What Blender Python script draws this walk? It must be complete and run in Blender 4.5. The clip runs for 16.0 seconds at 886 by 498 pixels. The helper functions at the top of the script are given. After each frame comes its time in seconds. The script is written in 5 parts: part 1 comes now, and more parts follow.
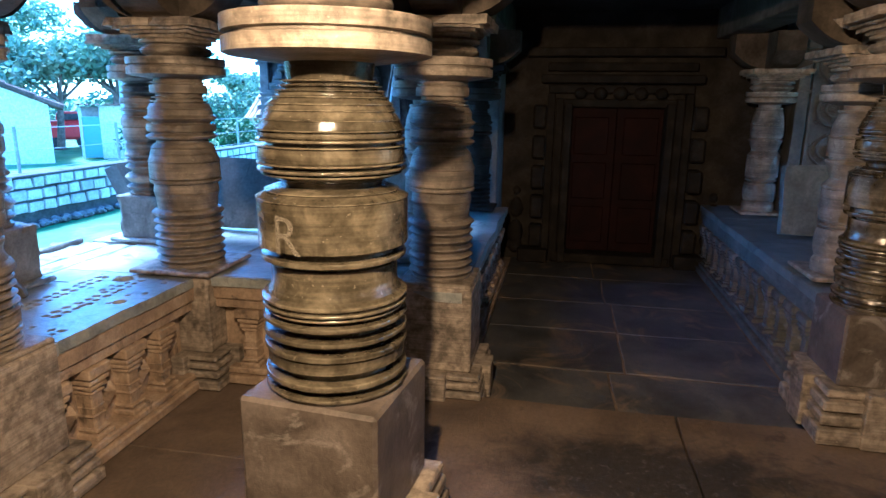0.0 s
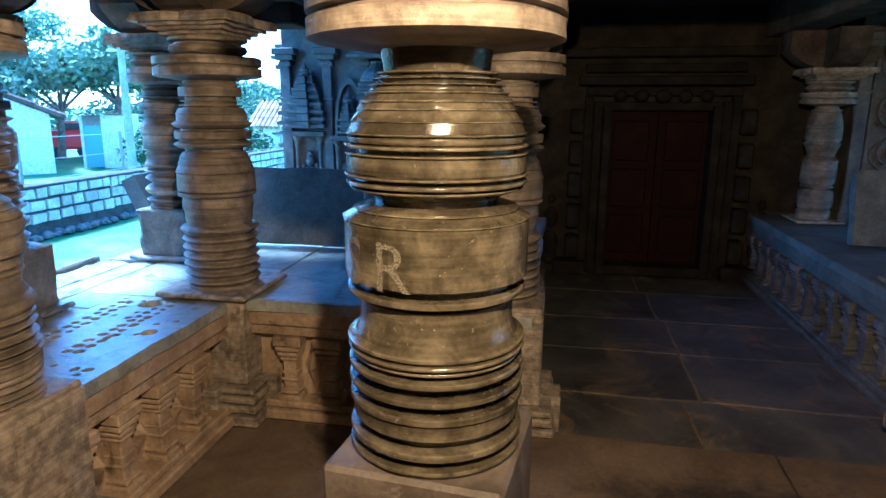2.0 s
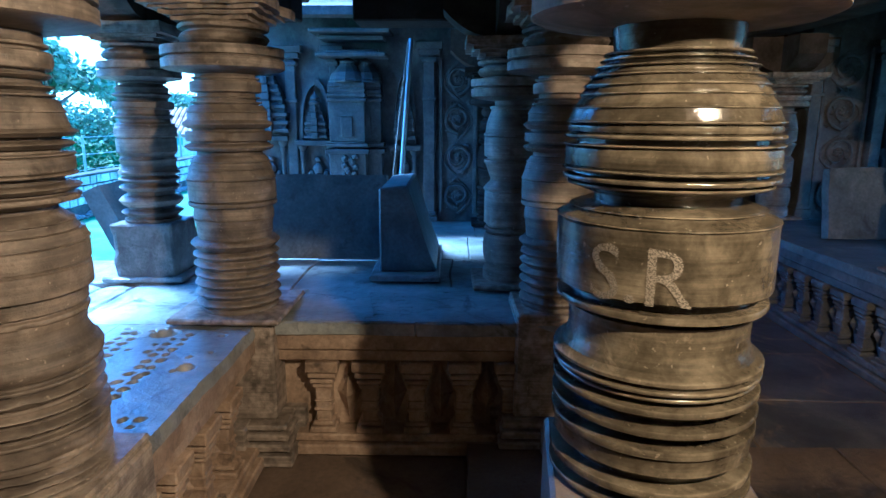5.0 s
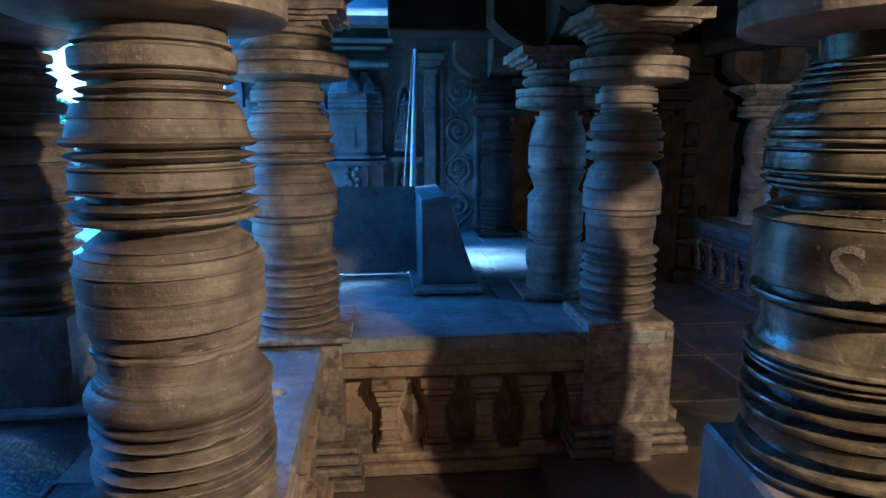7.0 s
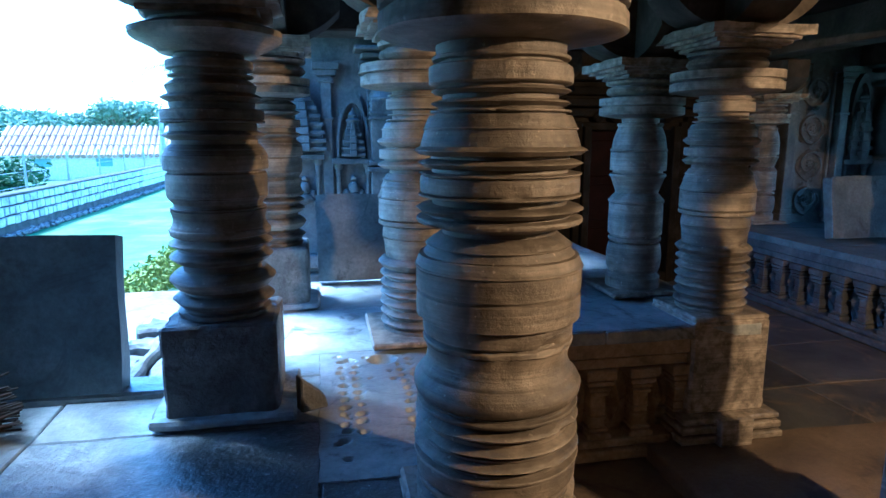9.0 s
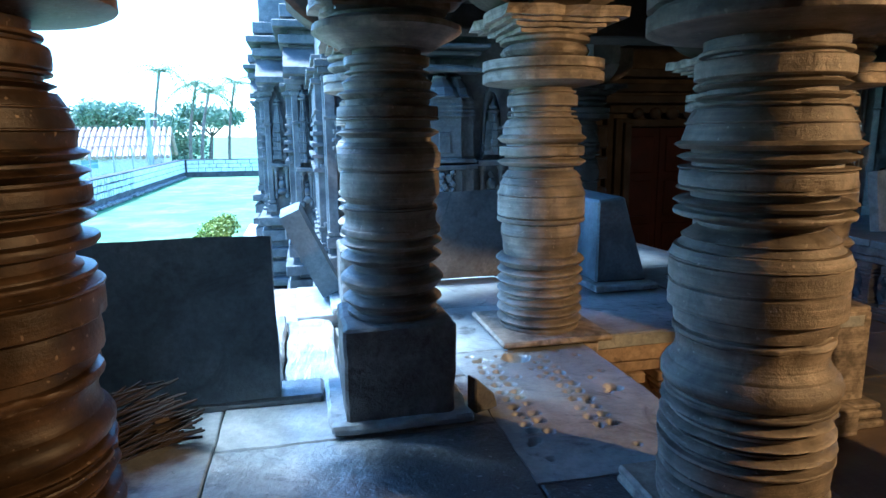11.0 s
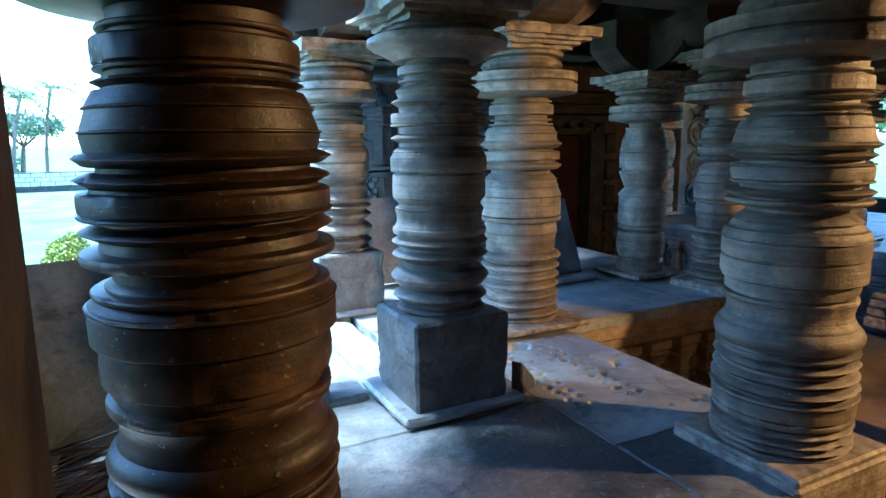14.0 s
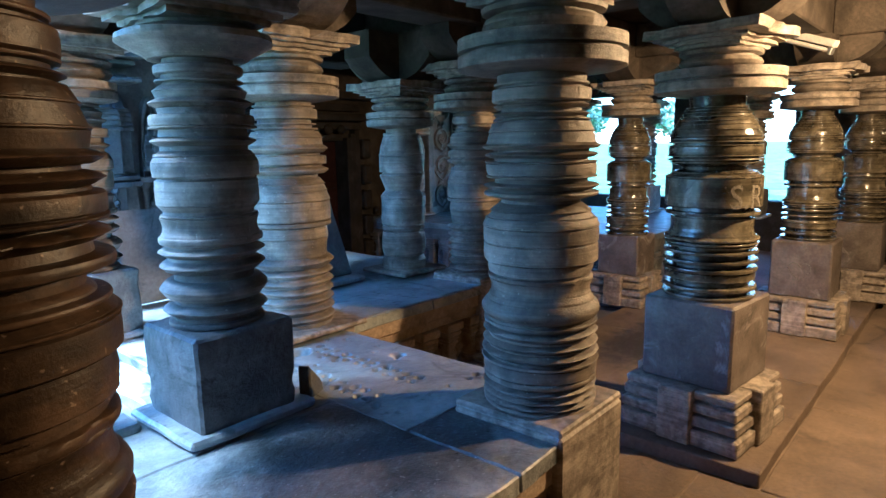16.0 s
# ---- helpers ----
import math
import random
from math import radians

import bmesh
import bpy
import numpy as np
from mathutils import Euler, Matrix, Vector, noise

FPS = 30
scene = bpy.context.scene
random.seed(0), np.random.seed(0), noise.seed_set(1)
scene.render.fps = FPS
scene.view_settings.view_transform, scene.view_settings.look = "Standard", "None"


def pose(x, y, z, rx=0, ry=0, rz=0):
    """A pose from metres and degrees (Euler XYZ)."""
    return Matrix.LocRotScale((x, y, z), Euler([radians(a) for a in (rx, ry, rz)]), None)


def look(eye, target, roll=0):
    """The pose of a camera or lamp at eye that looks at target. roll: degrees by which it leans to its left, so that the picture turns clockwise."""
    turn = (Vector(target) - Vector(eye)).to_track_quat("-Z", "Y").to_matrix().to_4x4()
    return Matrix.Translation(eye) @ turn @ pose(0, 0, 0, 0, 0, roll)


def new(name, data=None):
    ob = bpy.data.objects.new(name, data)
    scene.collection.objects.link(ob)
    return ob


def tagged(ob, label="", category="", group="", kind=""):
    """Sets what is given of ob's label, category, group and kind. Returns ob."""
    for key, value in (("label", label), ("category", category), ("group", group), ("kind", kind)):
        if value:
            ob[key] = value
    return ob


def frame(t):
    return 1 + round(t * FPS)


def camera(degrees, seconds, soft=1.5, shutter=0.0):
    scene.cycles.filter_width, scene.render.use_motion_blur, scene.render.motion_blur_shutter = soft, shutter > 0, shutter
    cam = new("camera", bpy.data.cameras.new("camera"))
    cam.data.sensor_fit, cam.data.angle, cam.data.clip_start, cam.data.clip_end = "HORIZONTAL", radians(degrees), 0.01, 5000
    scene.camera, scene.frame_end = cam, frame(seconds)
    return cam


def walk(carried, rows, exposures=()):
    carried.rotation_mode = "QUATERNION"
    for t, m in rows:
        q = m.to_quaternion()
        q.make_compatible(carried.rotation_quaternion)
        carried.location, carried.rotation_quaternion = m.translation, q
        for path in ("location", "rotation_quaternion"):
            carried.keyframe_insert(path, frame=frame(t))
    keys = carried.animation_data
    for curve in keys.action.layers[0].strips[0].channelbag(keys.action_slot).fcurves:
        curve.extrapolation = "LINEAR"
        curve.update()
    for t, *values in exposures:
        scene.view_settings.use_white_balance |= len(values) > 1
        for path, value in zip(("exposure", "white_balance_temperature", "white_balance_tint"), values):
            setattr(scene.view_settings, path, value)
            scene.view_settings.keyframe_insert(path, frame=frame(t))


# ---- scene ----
cam = camera(70.8, 16.0)
METRES, EYE, TILT, LEAN, TURN = 4.5, 1.70, 0.0, 0.0, 10.5
ROWS = [
    (0.0, 0.0, 0.0, 0.0, 0.17, -13.32, -0.7),
    (0.5, -0.0135, 0.0114, -0.0003, -0.65, -13.3, -0.5),
    (1.0, -0.0251, 0.0376, -0.0016, -1.56, -13.04, -0.5),
    (1.5, -0.0413, 0.0681, -0.0021, -0.96, -12.85, -0.43),
    (2.0, -0.0745, 0.0843, -0.0061, -0.03, -12.71, -0.26),
    (2.5, -0.1057, 0.0964, -0.0049, -0.99, -12.61, -0.12),
    (3.0, -0.1241, 0.1101, -0.0027, -1.82, -12.52, -0.02),
    (5.5, -0.2784, 0.1574, -0.0203, -11.8, -11.69, -0.17),
    (6.0, -0.319, 0.1528, -0.0217, -13.48, -11.32, -0.02),
    (6.5, -0.3429, 0.1673, -0.0227, -15.02, -11.19, 0.05),
    (7.0, -0.3731, 0.1904, -0.0202, -15.99, -10.87, 0.03),
    (7.5, -0.4257, 0.1951, -0.0212, -17.61, -10.71, 0.13),
    (8.0, -0.4719, 0.206, -0.0233, -19.91, -10.68, 0.17),
    (8.5, -0.5131, 0.2259, -0.0209, -20.94, -10.56, 0.08),
    (9.0, -0.5587, 0.2269, -0.018, -21.22, -10.42, 0.05),
    (9.5, -0.6012, 0.2274, -0.0187, -21.2, -10.41, 0.12),
    (10.0, -0.6334, 0.2493, -0.0189, -21.16, -10.54, 0.24),
    (12.5, -0.7731, 0.3074, -0.0189, -31.05, -10.35, 0.8),
    (13.0, -0.8025, 0.3123, -0.0169, -34.37, -10.24, 0.72),
    (13.5, -0.8279, 0.3183, -0.0192, -36.57, -9.86, 0.72),
    (14.0, -0.838, 0.3331, -0.0205, -37.38, -9.84, 0.67),
    (14.5, -0.8417, 0.3423, -0.0206, -38.27, -9.52, 0.75),
    (15.0, -0.8644, 0.3499, -0.0221, -45.2, -9.63, 0.76),
    (15.5, -0.8614, 0.3472, -0.0207, -53.81, -9.56, 1.0),
    (16.0, -0.8553, 0.3403, -0.0239, -59.76, -9.48, 0.99),
]
walk(cam, [(t, pose(0, 0, EYE, TILT, LEAN, TURN) @ pose(METRES * x, METRES * y, METRES * z, 90 + pitch, roll, yaw)) for t, x, y, z, yaw, pitch, roll in ROWS],
     [(0.0, 2.98, 3850, 0), (3.0, 2.65, 3850, -4), (5.5, 2.72, 3500, -1), (6.5, 2.75, 3450, -1), (7.0, 2.8, 3500, -1), (7.5, 3.25, 3650, -1), (8.5, 3.08, 3800, -1), (10.0, 2.75, 4250, -1), (12.5, 3.15, 4650, -2), (15.0, 3.25, 4750, -2), (16.0, 3.35, 4200, -2)])

# ---- world, sun, lamps ----
world = bpy.data.worlds.new("sky")
scene.world = world
world.use_nodes = True
wn = world.node_tree.nodes
sky = wn.new("ShaderNodeTexSky")
sky.sky_type = "NISHITA"
sky.sun_disc = False
sky.sun_elevation = radians(62)
sky.sun_rotation = radians(-57)
sky.ozone_density = 3.5
sky.dust_density = 0.3
world.node_tree.links.new(sky.outputs[0], wn["Background"].inputs[0])
wn["Background"].inputs[1].default_value = 0.15
sun = new("sun", bpy.data.lights.new("sun", "SUN"))
sun.data.energy, sun.data.angle, sun.data.color = 2.8, radians(14), (1.0, 0.94, 0.86)
sun.matrix_world = look((-22, 14.3, 49.3), (0, 0, 0))


def bulb(x, y, z, watts, colour, size):
    lamp = new("ceiling_bulb_light", bpy.data.lights.new("ceiling_bulb_light", "POINT"))
    lamp.location, lamp.data.energy, lamp.data.color, lamp.data.shadow_soft_size = (x, y, z), watts, colour, size


bulb(-0.28, 0.44, 2.22, 56, (1.0, 0.47, 0.145), 0.03)
bulb(2.90, 0.30, 2.12, 4, (1.0, 0.50, 0.19), 0.05)


# ---- materials ----
def material(name, rough=0.6, spec=0.5):
    mat = bpy.data.materials.new(name)
    mat.use_nodes = True
    nodes = mat.node_tree.nodes
    bsdf = nodes["Principled BSDF"]
    bsdf.inputs["Roughness"].default_value = rough
    bsdf.inputs["Specular IOR Level"].default_value = spec
    return mat, nodes, mat.node_tree.links, bsdf


def noise_tex(nodes, links, scale, detail=6, rough=0.6, vec=None, dist=0.0):
    n = nodes.new("ShaderNodeTexNoise")
    n.inputs["Scale"].default_value, n.inputs["Detail"].default_value = scale, detail
    n.inputs["Roughness"].default_value, n.inputs["Distortion"].default_value = rough, dist
    if vec:
        links.new(vec, n.inputs["Vector"])
    return n.outputs["Fac"]


def ramp(nodes, links, fac, stops):
    r = nodes.new("ShaderNodeValToRGB")
    els = r.color_ramp.elements
    while len(els) < len(stops):
        els.new(0.5)
    for el, (p, c) in zip(els, stops):
        el.position, el.color = p, (*c, 1)
    links.new(fac, r.inputs[0])
    return r.outputs[0]


def mix(nodes, links, fac, a, b, mode="MIX"):
    m = nodes.new("ShaderNodeMix")
    m.data_type, m.blend_type = "RGBA", mode
    for sock, v in ((m.inputs[0], fac), (m.inputs[6], a), (m.inputs[7], b)):
        if isinstance(v, (int, float)):
            sock.default_value = v
        elif isinstance(v, tuple):
            sock.default_value = (*v, 1)
        else:
            links.new(v, sock)
    return m.outputs[2]


def mottled(name, dark, mid, light, rough=(0.3, 0.6), spec=0.5, scale=3.0, fine=38.0, bump=0.25, stain=None, stain_at=0.56, vary=0.0, metal=0.0, lathe_lines=0.0, flecks=None, grainy=0.75, rim_tone=None, patches=()):
    """Stone, earth or plaster: large clouds, fine grain, stains and relief, in metres."""
    mat, nodes, links, bsdf = material(name, 0.5, spec)
    geo = nodes.new("ShaderNodeNewGeometry")
    pos = geo.outputs["Position"]
    big = noise_tex(nodes, links, scale, 5, 0.62, pos, 0.4)
    small = noise_tex(nodes, links, fine, 4, 0.7, pos)
    col = ramp(nodes, links, big, [(0.30, dark), (0.50, mid), (0.72, light)])
    grain = ramp(nodes, links, small, [(0.3, (0.62,) * 3), (0.7, (1.2,) * 3)])
    col = mix(nodes, links, grainy, col, grain, "MULTIPLY")
    if stain:
        patch = noise_tex(nodes, links, scale * 0.8, 8, 0.68, pos, 1.2)
        mask = ramp(nodes, links, patch, [(stain_at, (0, 0, 0)), (stain_at + 0.10, (1, 1, 1))])
        col = mix(nodes, links, mask, col, stain)
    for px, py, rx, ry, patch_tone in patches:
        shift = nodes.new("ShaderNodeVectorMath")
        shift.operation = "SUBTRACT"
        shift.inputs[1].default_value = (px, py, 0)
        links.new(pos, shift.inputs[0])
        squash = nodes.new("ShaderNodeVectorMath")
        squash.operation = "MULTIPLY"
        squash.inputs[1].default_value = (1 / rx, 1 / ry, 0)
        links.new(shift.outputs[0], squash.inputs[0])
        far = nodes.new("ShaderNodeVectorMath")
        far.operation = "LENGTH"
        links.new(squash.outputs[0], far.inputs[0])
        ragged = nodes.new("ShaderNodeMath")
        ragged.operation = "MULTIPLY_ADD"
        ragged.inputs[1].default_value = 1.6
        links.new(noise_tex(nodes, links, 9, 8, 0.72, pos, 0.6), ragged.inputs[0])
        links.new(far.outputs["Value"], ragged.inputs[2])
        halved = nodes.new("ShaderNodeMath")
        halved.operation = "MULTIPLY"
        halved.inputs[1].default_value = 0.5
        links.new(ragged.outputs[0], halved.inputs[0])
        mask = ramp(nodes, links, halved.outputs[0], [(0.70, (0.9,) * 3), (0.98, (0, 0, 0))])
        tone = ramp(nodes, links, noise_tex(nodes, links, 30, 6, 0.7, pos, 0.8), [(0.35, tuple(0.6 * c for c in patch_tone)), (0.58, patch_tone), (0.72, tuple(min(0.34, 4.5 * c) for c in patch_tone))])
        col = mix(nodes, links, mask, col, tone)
    if flecks:
        dots = noise_tex(nodes, links, 75, 2, 0.5, pos)
        mask = ramp(nodes, links, dots, [(0.69, (0, 0, 0)), (0.73, (1, 1, 1))])
        col = mix(nodes, links, mask, col, flecks)
    # Lighter tone on sharp rims, broken up by noise.
    if rim_tone:
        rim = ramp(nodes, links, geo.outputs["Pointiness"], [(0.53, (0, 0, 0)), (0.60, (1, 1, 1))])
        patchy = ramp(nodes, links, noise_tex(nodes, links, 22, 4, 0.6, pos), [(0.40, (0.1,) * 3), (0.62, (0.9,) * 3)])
        col = mix(nodes, links, mix(nodes, links, 1.0, rim, patchy, "MULTIPLY"), col, rim_tone)
    if lathe_lines:
        scaled = nodes.new("ShaderNodeVectorMath")
        scaled.operation = "MULTIPLY"
        scaled.inputs[1].default_value = (2.5, 2.5, 130)
        links.new(pos, scaled.inputs[0])
        lines = noise_tex(nodes, links, 1.0, 3, 0.6, scaled.outputs[0])
        col = mix(nodes, links, lathe_lines, col, ramp(nodes, links, lines, [(0.3, (0.55,) * 3), (0.7, (1.3,) * 3)]), "MULTIPLY")
        broad = nodes.new("ShaderNodeVectorMath")
        broad.operation = "MULTIPLY"
        broad.inputs[1].default_value = (1.3, 1.3, 17)
        links.new(pos, broad.inputs[0])
        bands = noise_tex(nodes, links, 1.0, 4, 0.65, broad.outputs[0], 0.3)
        col = mix(nodes, links, 0.8, col, ramp(nodes, links, bands, [(0.36, (0.50,) * 3), (0.52, (0.95,) * 3), (0.66, (1.25,) * 3)]), "MULTIPLY")
    if vary:
        info = nodes.new("ShaderNodeObjectInfo")
        tone = ramp(nodes, links, info.outputs["Random"], [(0, (1 - vary,) * 3), (1, (1 + vary,) * 3)])
        col = mix(nodes, links, 1.0, col, tone, "MULTIPLY")
    links.new(col, bsdf.inputs["Base Color"])
    r = nodes.new("ShaderNodeMapRange")
    links.new(small, r.inputs[0])
    r.inputs[3].default_value, r.inputs[4].default_value = rough
    links.new(r.outputs[0], bsdf.inputs["Roughness"])
    bsdf.inputs["Metallic"].default_value = metal
    if bump:
        b = nodes.new("ShaderNodeBump")
        b.inputs["Strength"].default_value, b.inputs["Distance"].default_value = bump, 0.012
        both = nodes.new("ShaderNodeMath")
        both.operation = "ADD"
        links.new(big, both.inputs[0]), links.new(small, both.inputs[1])
        total = both.outputs[0]
        if lathe_lines:
            cut = nodes.new("ShaderNodeMath")
            cut.operation = "MULTIPLY_ADD"
            cut.inputs[1].default_value = 0.6
            links.new(lines, cut.inputs[0]), links.new(total, cut.inputs[2])
            total = cut.outputs[0]
        links.new(total, b.inputs["Height"])
        links.new(b.outputs[0], bsdf.inputs["Normal"])
    return mat


def plain(name, colour, rough=0.6, metal=0.0):
    mat, nodes, links, bsdf = material(name, rough)
    n = noise_tex(nodes, links, 25, 5)
    col = ramp(nodes, links, n, [(0.3, tuple(0.8 * c for c in colour)), (0.7, tuple(min(1, 1.15 * c) for c in colour))])
    links.new(col, bsdf.inputs["Base Color"])
    bsdf.inputs["Metallic"].default_value = metal
    return mat


POLISHED = mottled("polished_soapstone", (0.030, 0.026, 0.017), (0.090, 0.078, 0.050), (0.19, 0.168, 0.112), (0.07, 0.28), 0.85, 9, 70, 0.12, (0.25, 0.22, 0.15), 0.61, lathe_lines=0.4, flecks=(0.20, 0.18, 0.13), grainy=0.5, rim_tone=(0.42, 0.37, 0.25))
WORN = mottled("worn_soapstone", (0.085, 0.074, 0.058), (0.20, 0.17, 0.132), (0.36, 0.31, 0.245), (0.32, 0.66), 0.5, 8, 110, 0.36, (0.115, 0.098, 0.078), 0.57, lathe_lines=0.5, flecks=(0.42, 0.365, 0.29), grainy=0.45, rim_tone=(0.45, 0.39, 0.31))
# Browner and much darker than the worn soapstone.
DARKWORN = mottled("dark_brown_soapstone", (0.016, 0.009, 0.004), (0.054, 0.032, 0.015), (0.115, 0.07, 0.036), (0.30, 0.6), 0.38, 8, 110, 0.15, (0.02, 0.012, 0.007), 0.54, lathe_lines=0.3, flecks=(0.24, 0.18, 0.12), grainy=0.45, rim_tone=(0.20, 0.125, 0.07))
ROUGH = mottled("rough_stone", (0.07, 0.068, 0.064), (0.15, 0.148, 0.14), (0.27, 0.265, 0.25), (0.38, 0.7), 0.45, 7, 60, 0.6, (0.07, 0.068, 0.064), 0.57)
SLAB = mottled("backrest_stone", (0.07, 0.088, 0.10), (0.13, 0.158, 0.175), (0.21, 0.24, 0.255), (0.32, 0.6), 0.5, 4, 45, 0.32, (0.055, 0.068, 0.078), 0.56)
PLATFORM = mottled("seat_stone", (0.165, 0.185, 0.19), (0.30, 0.328, 0.332), (0.47, 0.485, 0.475), (0.20, 0.46), 0.65, 4, 26, 0.45, (0.058, 0.068, 0.072), 0.55, 0.12)
# First patch: dark stain plus the pillar's shadow painted in; second: pale wear.
SHADOWPATCHED = mottled("shadow_patched_seat_stone", (0.165, 0.185, 0.19), (0.30, 0.328, 0.332), (0.46, 0.475, 0.465), (0.20, 0.44), 0.7, 5, 30, 0.7, (0.07, 0.082, 0.088), 0.58, flecks=(0.36, 0.38, 0.38), patches=((-2.78, 2.18, 0.58, 0.40, (0.050, 0.062, 0.068)), (-3.09, 2.07, 0.16, 0.13, (0.20, 0.19, 0.175))))
DUST = mottled("dusty_joints", (0.13, 0.10, 0.07), (0.22, 0.17, 0.12), (0.31, 0.25, 0.18), (0.7, 0.95), 0.2, 4, 40, 0.4)
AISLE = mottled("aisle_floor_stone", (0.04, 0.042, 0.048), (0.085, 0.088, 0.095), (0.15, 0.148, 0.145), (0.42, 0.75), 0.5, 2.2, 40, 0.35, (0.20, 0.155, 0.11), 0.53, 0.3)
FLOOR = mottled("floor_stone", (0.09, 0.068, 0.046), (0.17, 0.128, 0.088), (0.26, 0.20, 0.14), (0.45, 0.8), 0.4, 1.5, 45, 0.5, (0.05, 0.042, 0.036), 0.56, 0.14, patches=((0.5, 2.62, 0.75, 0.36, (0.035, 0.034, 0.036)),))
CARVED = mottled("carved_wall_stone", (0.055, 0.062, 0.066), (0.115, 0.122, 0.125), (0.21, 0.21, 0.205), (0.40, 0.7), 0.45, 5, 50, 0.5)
# Shaded copy of the carved stone: the doorway's darkness is in the colour.
DARKCARVED = mottled("shaded_carved_stone", (0.009, 0.008, 0.007), (0.019, 0.016, 0.014), (0.042, 0.036, 0.029), (0.6, 0.9), 0.2, 5, 50, 0.5)
# Stone darkened so the hall's unlit ceiling and walls are in the colour.
CEILING = mottled("dimmed_ceiling_stone", (0.014, 0.012, 0.010), (0.030, 0.026, 0.022), (0.06, 0.052, 0.043), (0.65, 0.9), 0.2, 4, 40, 0.4)
# Red paint taken near black; the recess's shade is in the colour.
DOORWOOD = mottled("shade_dark_red_wood", (0.009, 0.002, 0.002), (0.015, 0.003, 0.003), (0.025, 0.006, 0.005), (0.6, 0.85), 0.2, 5, 60, 0.2)
LAWN = mottled("lawn", (0.06, 0.13, 0.05), (0.11, 0.20, 0.08), (0.19, 0.27, 0.13), (0.7, 0.95), 0.3, 0.8, 9, 0.6)
WALLSTONE = mottled("rubble_stone", (0.44, 0.43, 0.42), (0.62, 0.61, 0.59), (0.76, 0.75, 0.72), (0.6, 0.9), 0.3, 3, 20, 0.5, None, 0.56, 0.22)
MORTAR = mottled("mortar", (0.05, 0.05, 0.05), (0.085, 0.085, 0.085), (0.13, 0.13, 0.125), (0.8, 0.95), 0.2, 3, 20, 0.5)
LIMEWASH = mottled("limewash", (0.74, 0.70, 0.65), (0.84, 0.80, 0.75), (0.88, 0.85, 0.80), (0.7, 0.9), 0.3, 1.2, 12, 0.2)
TILES = mottled("clay_tiles", (0.045, 0.032, 0.028), (0.085, 0.06, 0.05), (0.15, 0.11, 0.095), (0.7, 0.9), 0.3, 3, 20, 0.5, None, 0.5, 0.3)
PALETILES = mottled("pale_clay_tiles", (0.28, 0.19, 0.15), (0.43, 0.31, 0.25), (0.56, 0.45, 0.38), (0.7, 0.9), 0.3, 3, 20, 0.5, None, 0.5, 0.25)
# Leaf tones paled to carry distance haze in the colour.
FARLEAF = mottled("haze_paled_leaves", (0.15, 0.21, 0.14), (0.24, 0.32, 0.22), (0.38, 0.45, 0.34), (0.6, 0.9), 0.3, 1.2, 6, 0.0)
LEAF = mottled("leaves", (0.035, 0.07, 0.025), (0.06, 0.11, 0.035), (0.10, 0.16, 0.06), (0.5, 0.8), 0.4, 2, 12, 0.0)
HEDGE = mottled("hedge_leaves", (0.10, 0.14, 0.02), (0.20, 0.24, 0.03), (0.34, 0.36, 0.06), (0.5, 0.8), 0.4, 4, 25, 0.0)
BEAMSTONE = mottled("beam_stone", (0.03, 0.026, 0.021), (0.075, 0.062, 0.048), (0.14, 0.115, 0.09), (0.6, 0.9), 0.25, 4, 40, 0.4)
BARK = mottled("bark", (0.10, 0.08, 0.06), (0.18, 0.15, 0.12), (0.26, 0.22, 0.18), (0.7, 0.95), 0.3, 6, 40, 0.6)
BLUEDOOR = plain("blue_grey_paint", (0.30, 0.42, 0.46))
REDPAINT = plain("red_paint", (0.62, 0.06, 0.06), 0.35)
STEEL = plain("galvanised_steel", (0.50, 0.52, 0.53), 0.35, 0.8)
TWIG = plain("dry_twigs", (0.042, 0.031, 0.022), 0.9)
BENCH = mottled("dusty_bench_stone", (0.20, 0.148, 0.095), (0.39, 0.295, 0.19), (0.53, 0.425, 0.295), (0.4, 0.75), 0.45, 6, 50, 0.4, (0.12, 0.09, 0.06), 0.59)
CONCRETE = mottled("concrete", (0.30, 0.30, 0.29), (0.40, 0.40, 0.38), (0.50, 0.50, 0.48), (0.7, 0.9), 0.3, 2, 25, 0.3)
CHALK, cn, cl, cb = material("chalk_marks", 0.6)
cb.inputs["Base Color"].default_value = (0.23, 0.21, 0.165, 1)
cl.new(ramp(cn, cl, noise_tex(cn, cl, 45, 5, 0.7), [(0.28, (0.05,) * 3), (0.58, (0.85,) * 3)]), cb.inputs["Alpha"])
STAINED = mottled("stained_block_stone", (0.06, 0.05, 0.042), (0.125, 0.105, 0.088), (0.20, 0.175, 0.155), (0.35, 0.65), 0.5, 5, 50, 0.3, (0.27, 0.25, 0.23), 0.57)


# ---- building blocks ----
def part(name, bm, mat, parent=None, label="", smooth=False):
    me = bpy.data.meshes.new(name)
    bmesh.ops.recalc_face_normals(bm, faces=bm.faces)
    bm.to_mesh(me)
    bm.free()
    me.materials.append(mat)
    if smooth:
        me.polygons.foreach_set("use_smooth", [True] * len(me.polygons))
        me.set_sharp_from_angle(angle=radians(38))
    ob = new(name, me)
    if parent:
        ob.parent = parent
    if label:
        tagged(ob, label)
    return ob


def empty(name, m):
    ob = new(name)
    ob.matrix_world = m
    ob.empty_display_size = 0.1
    return ob


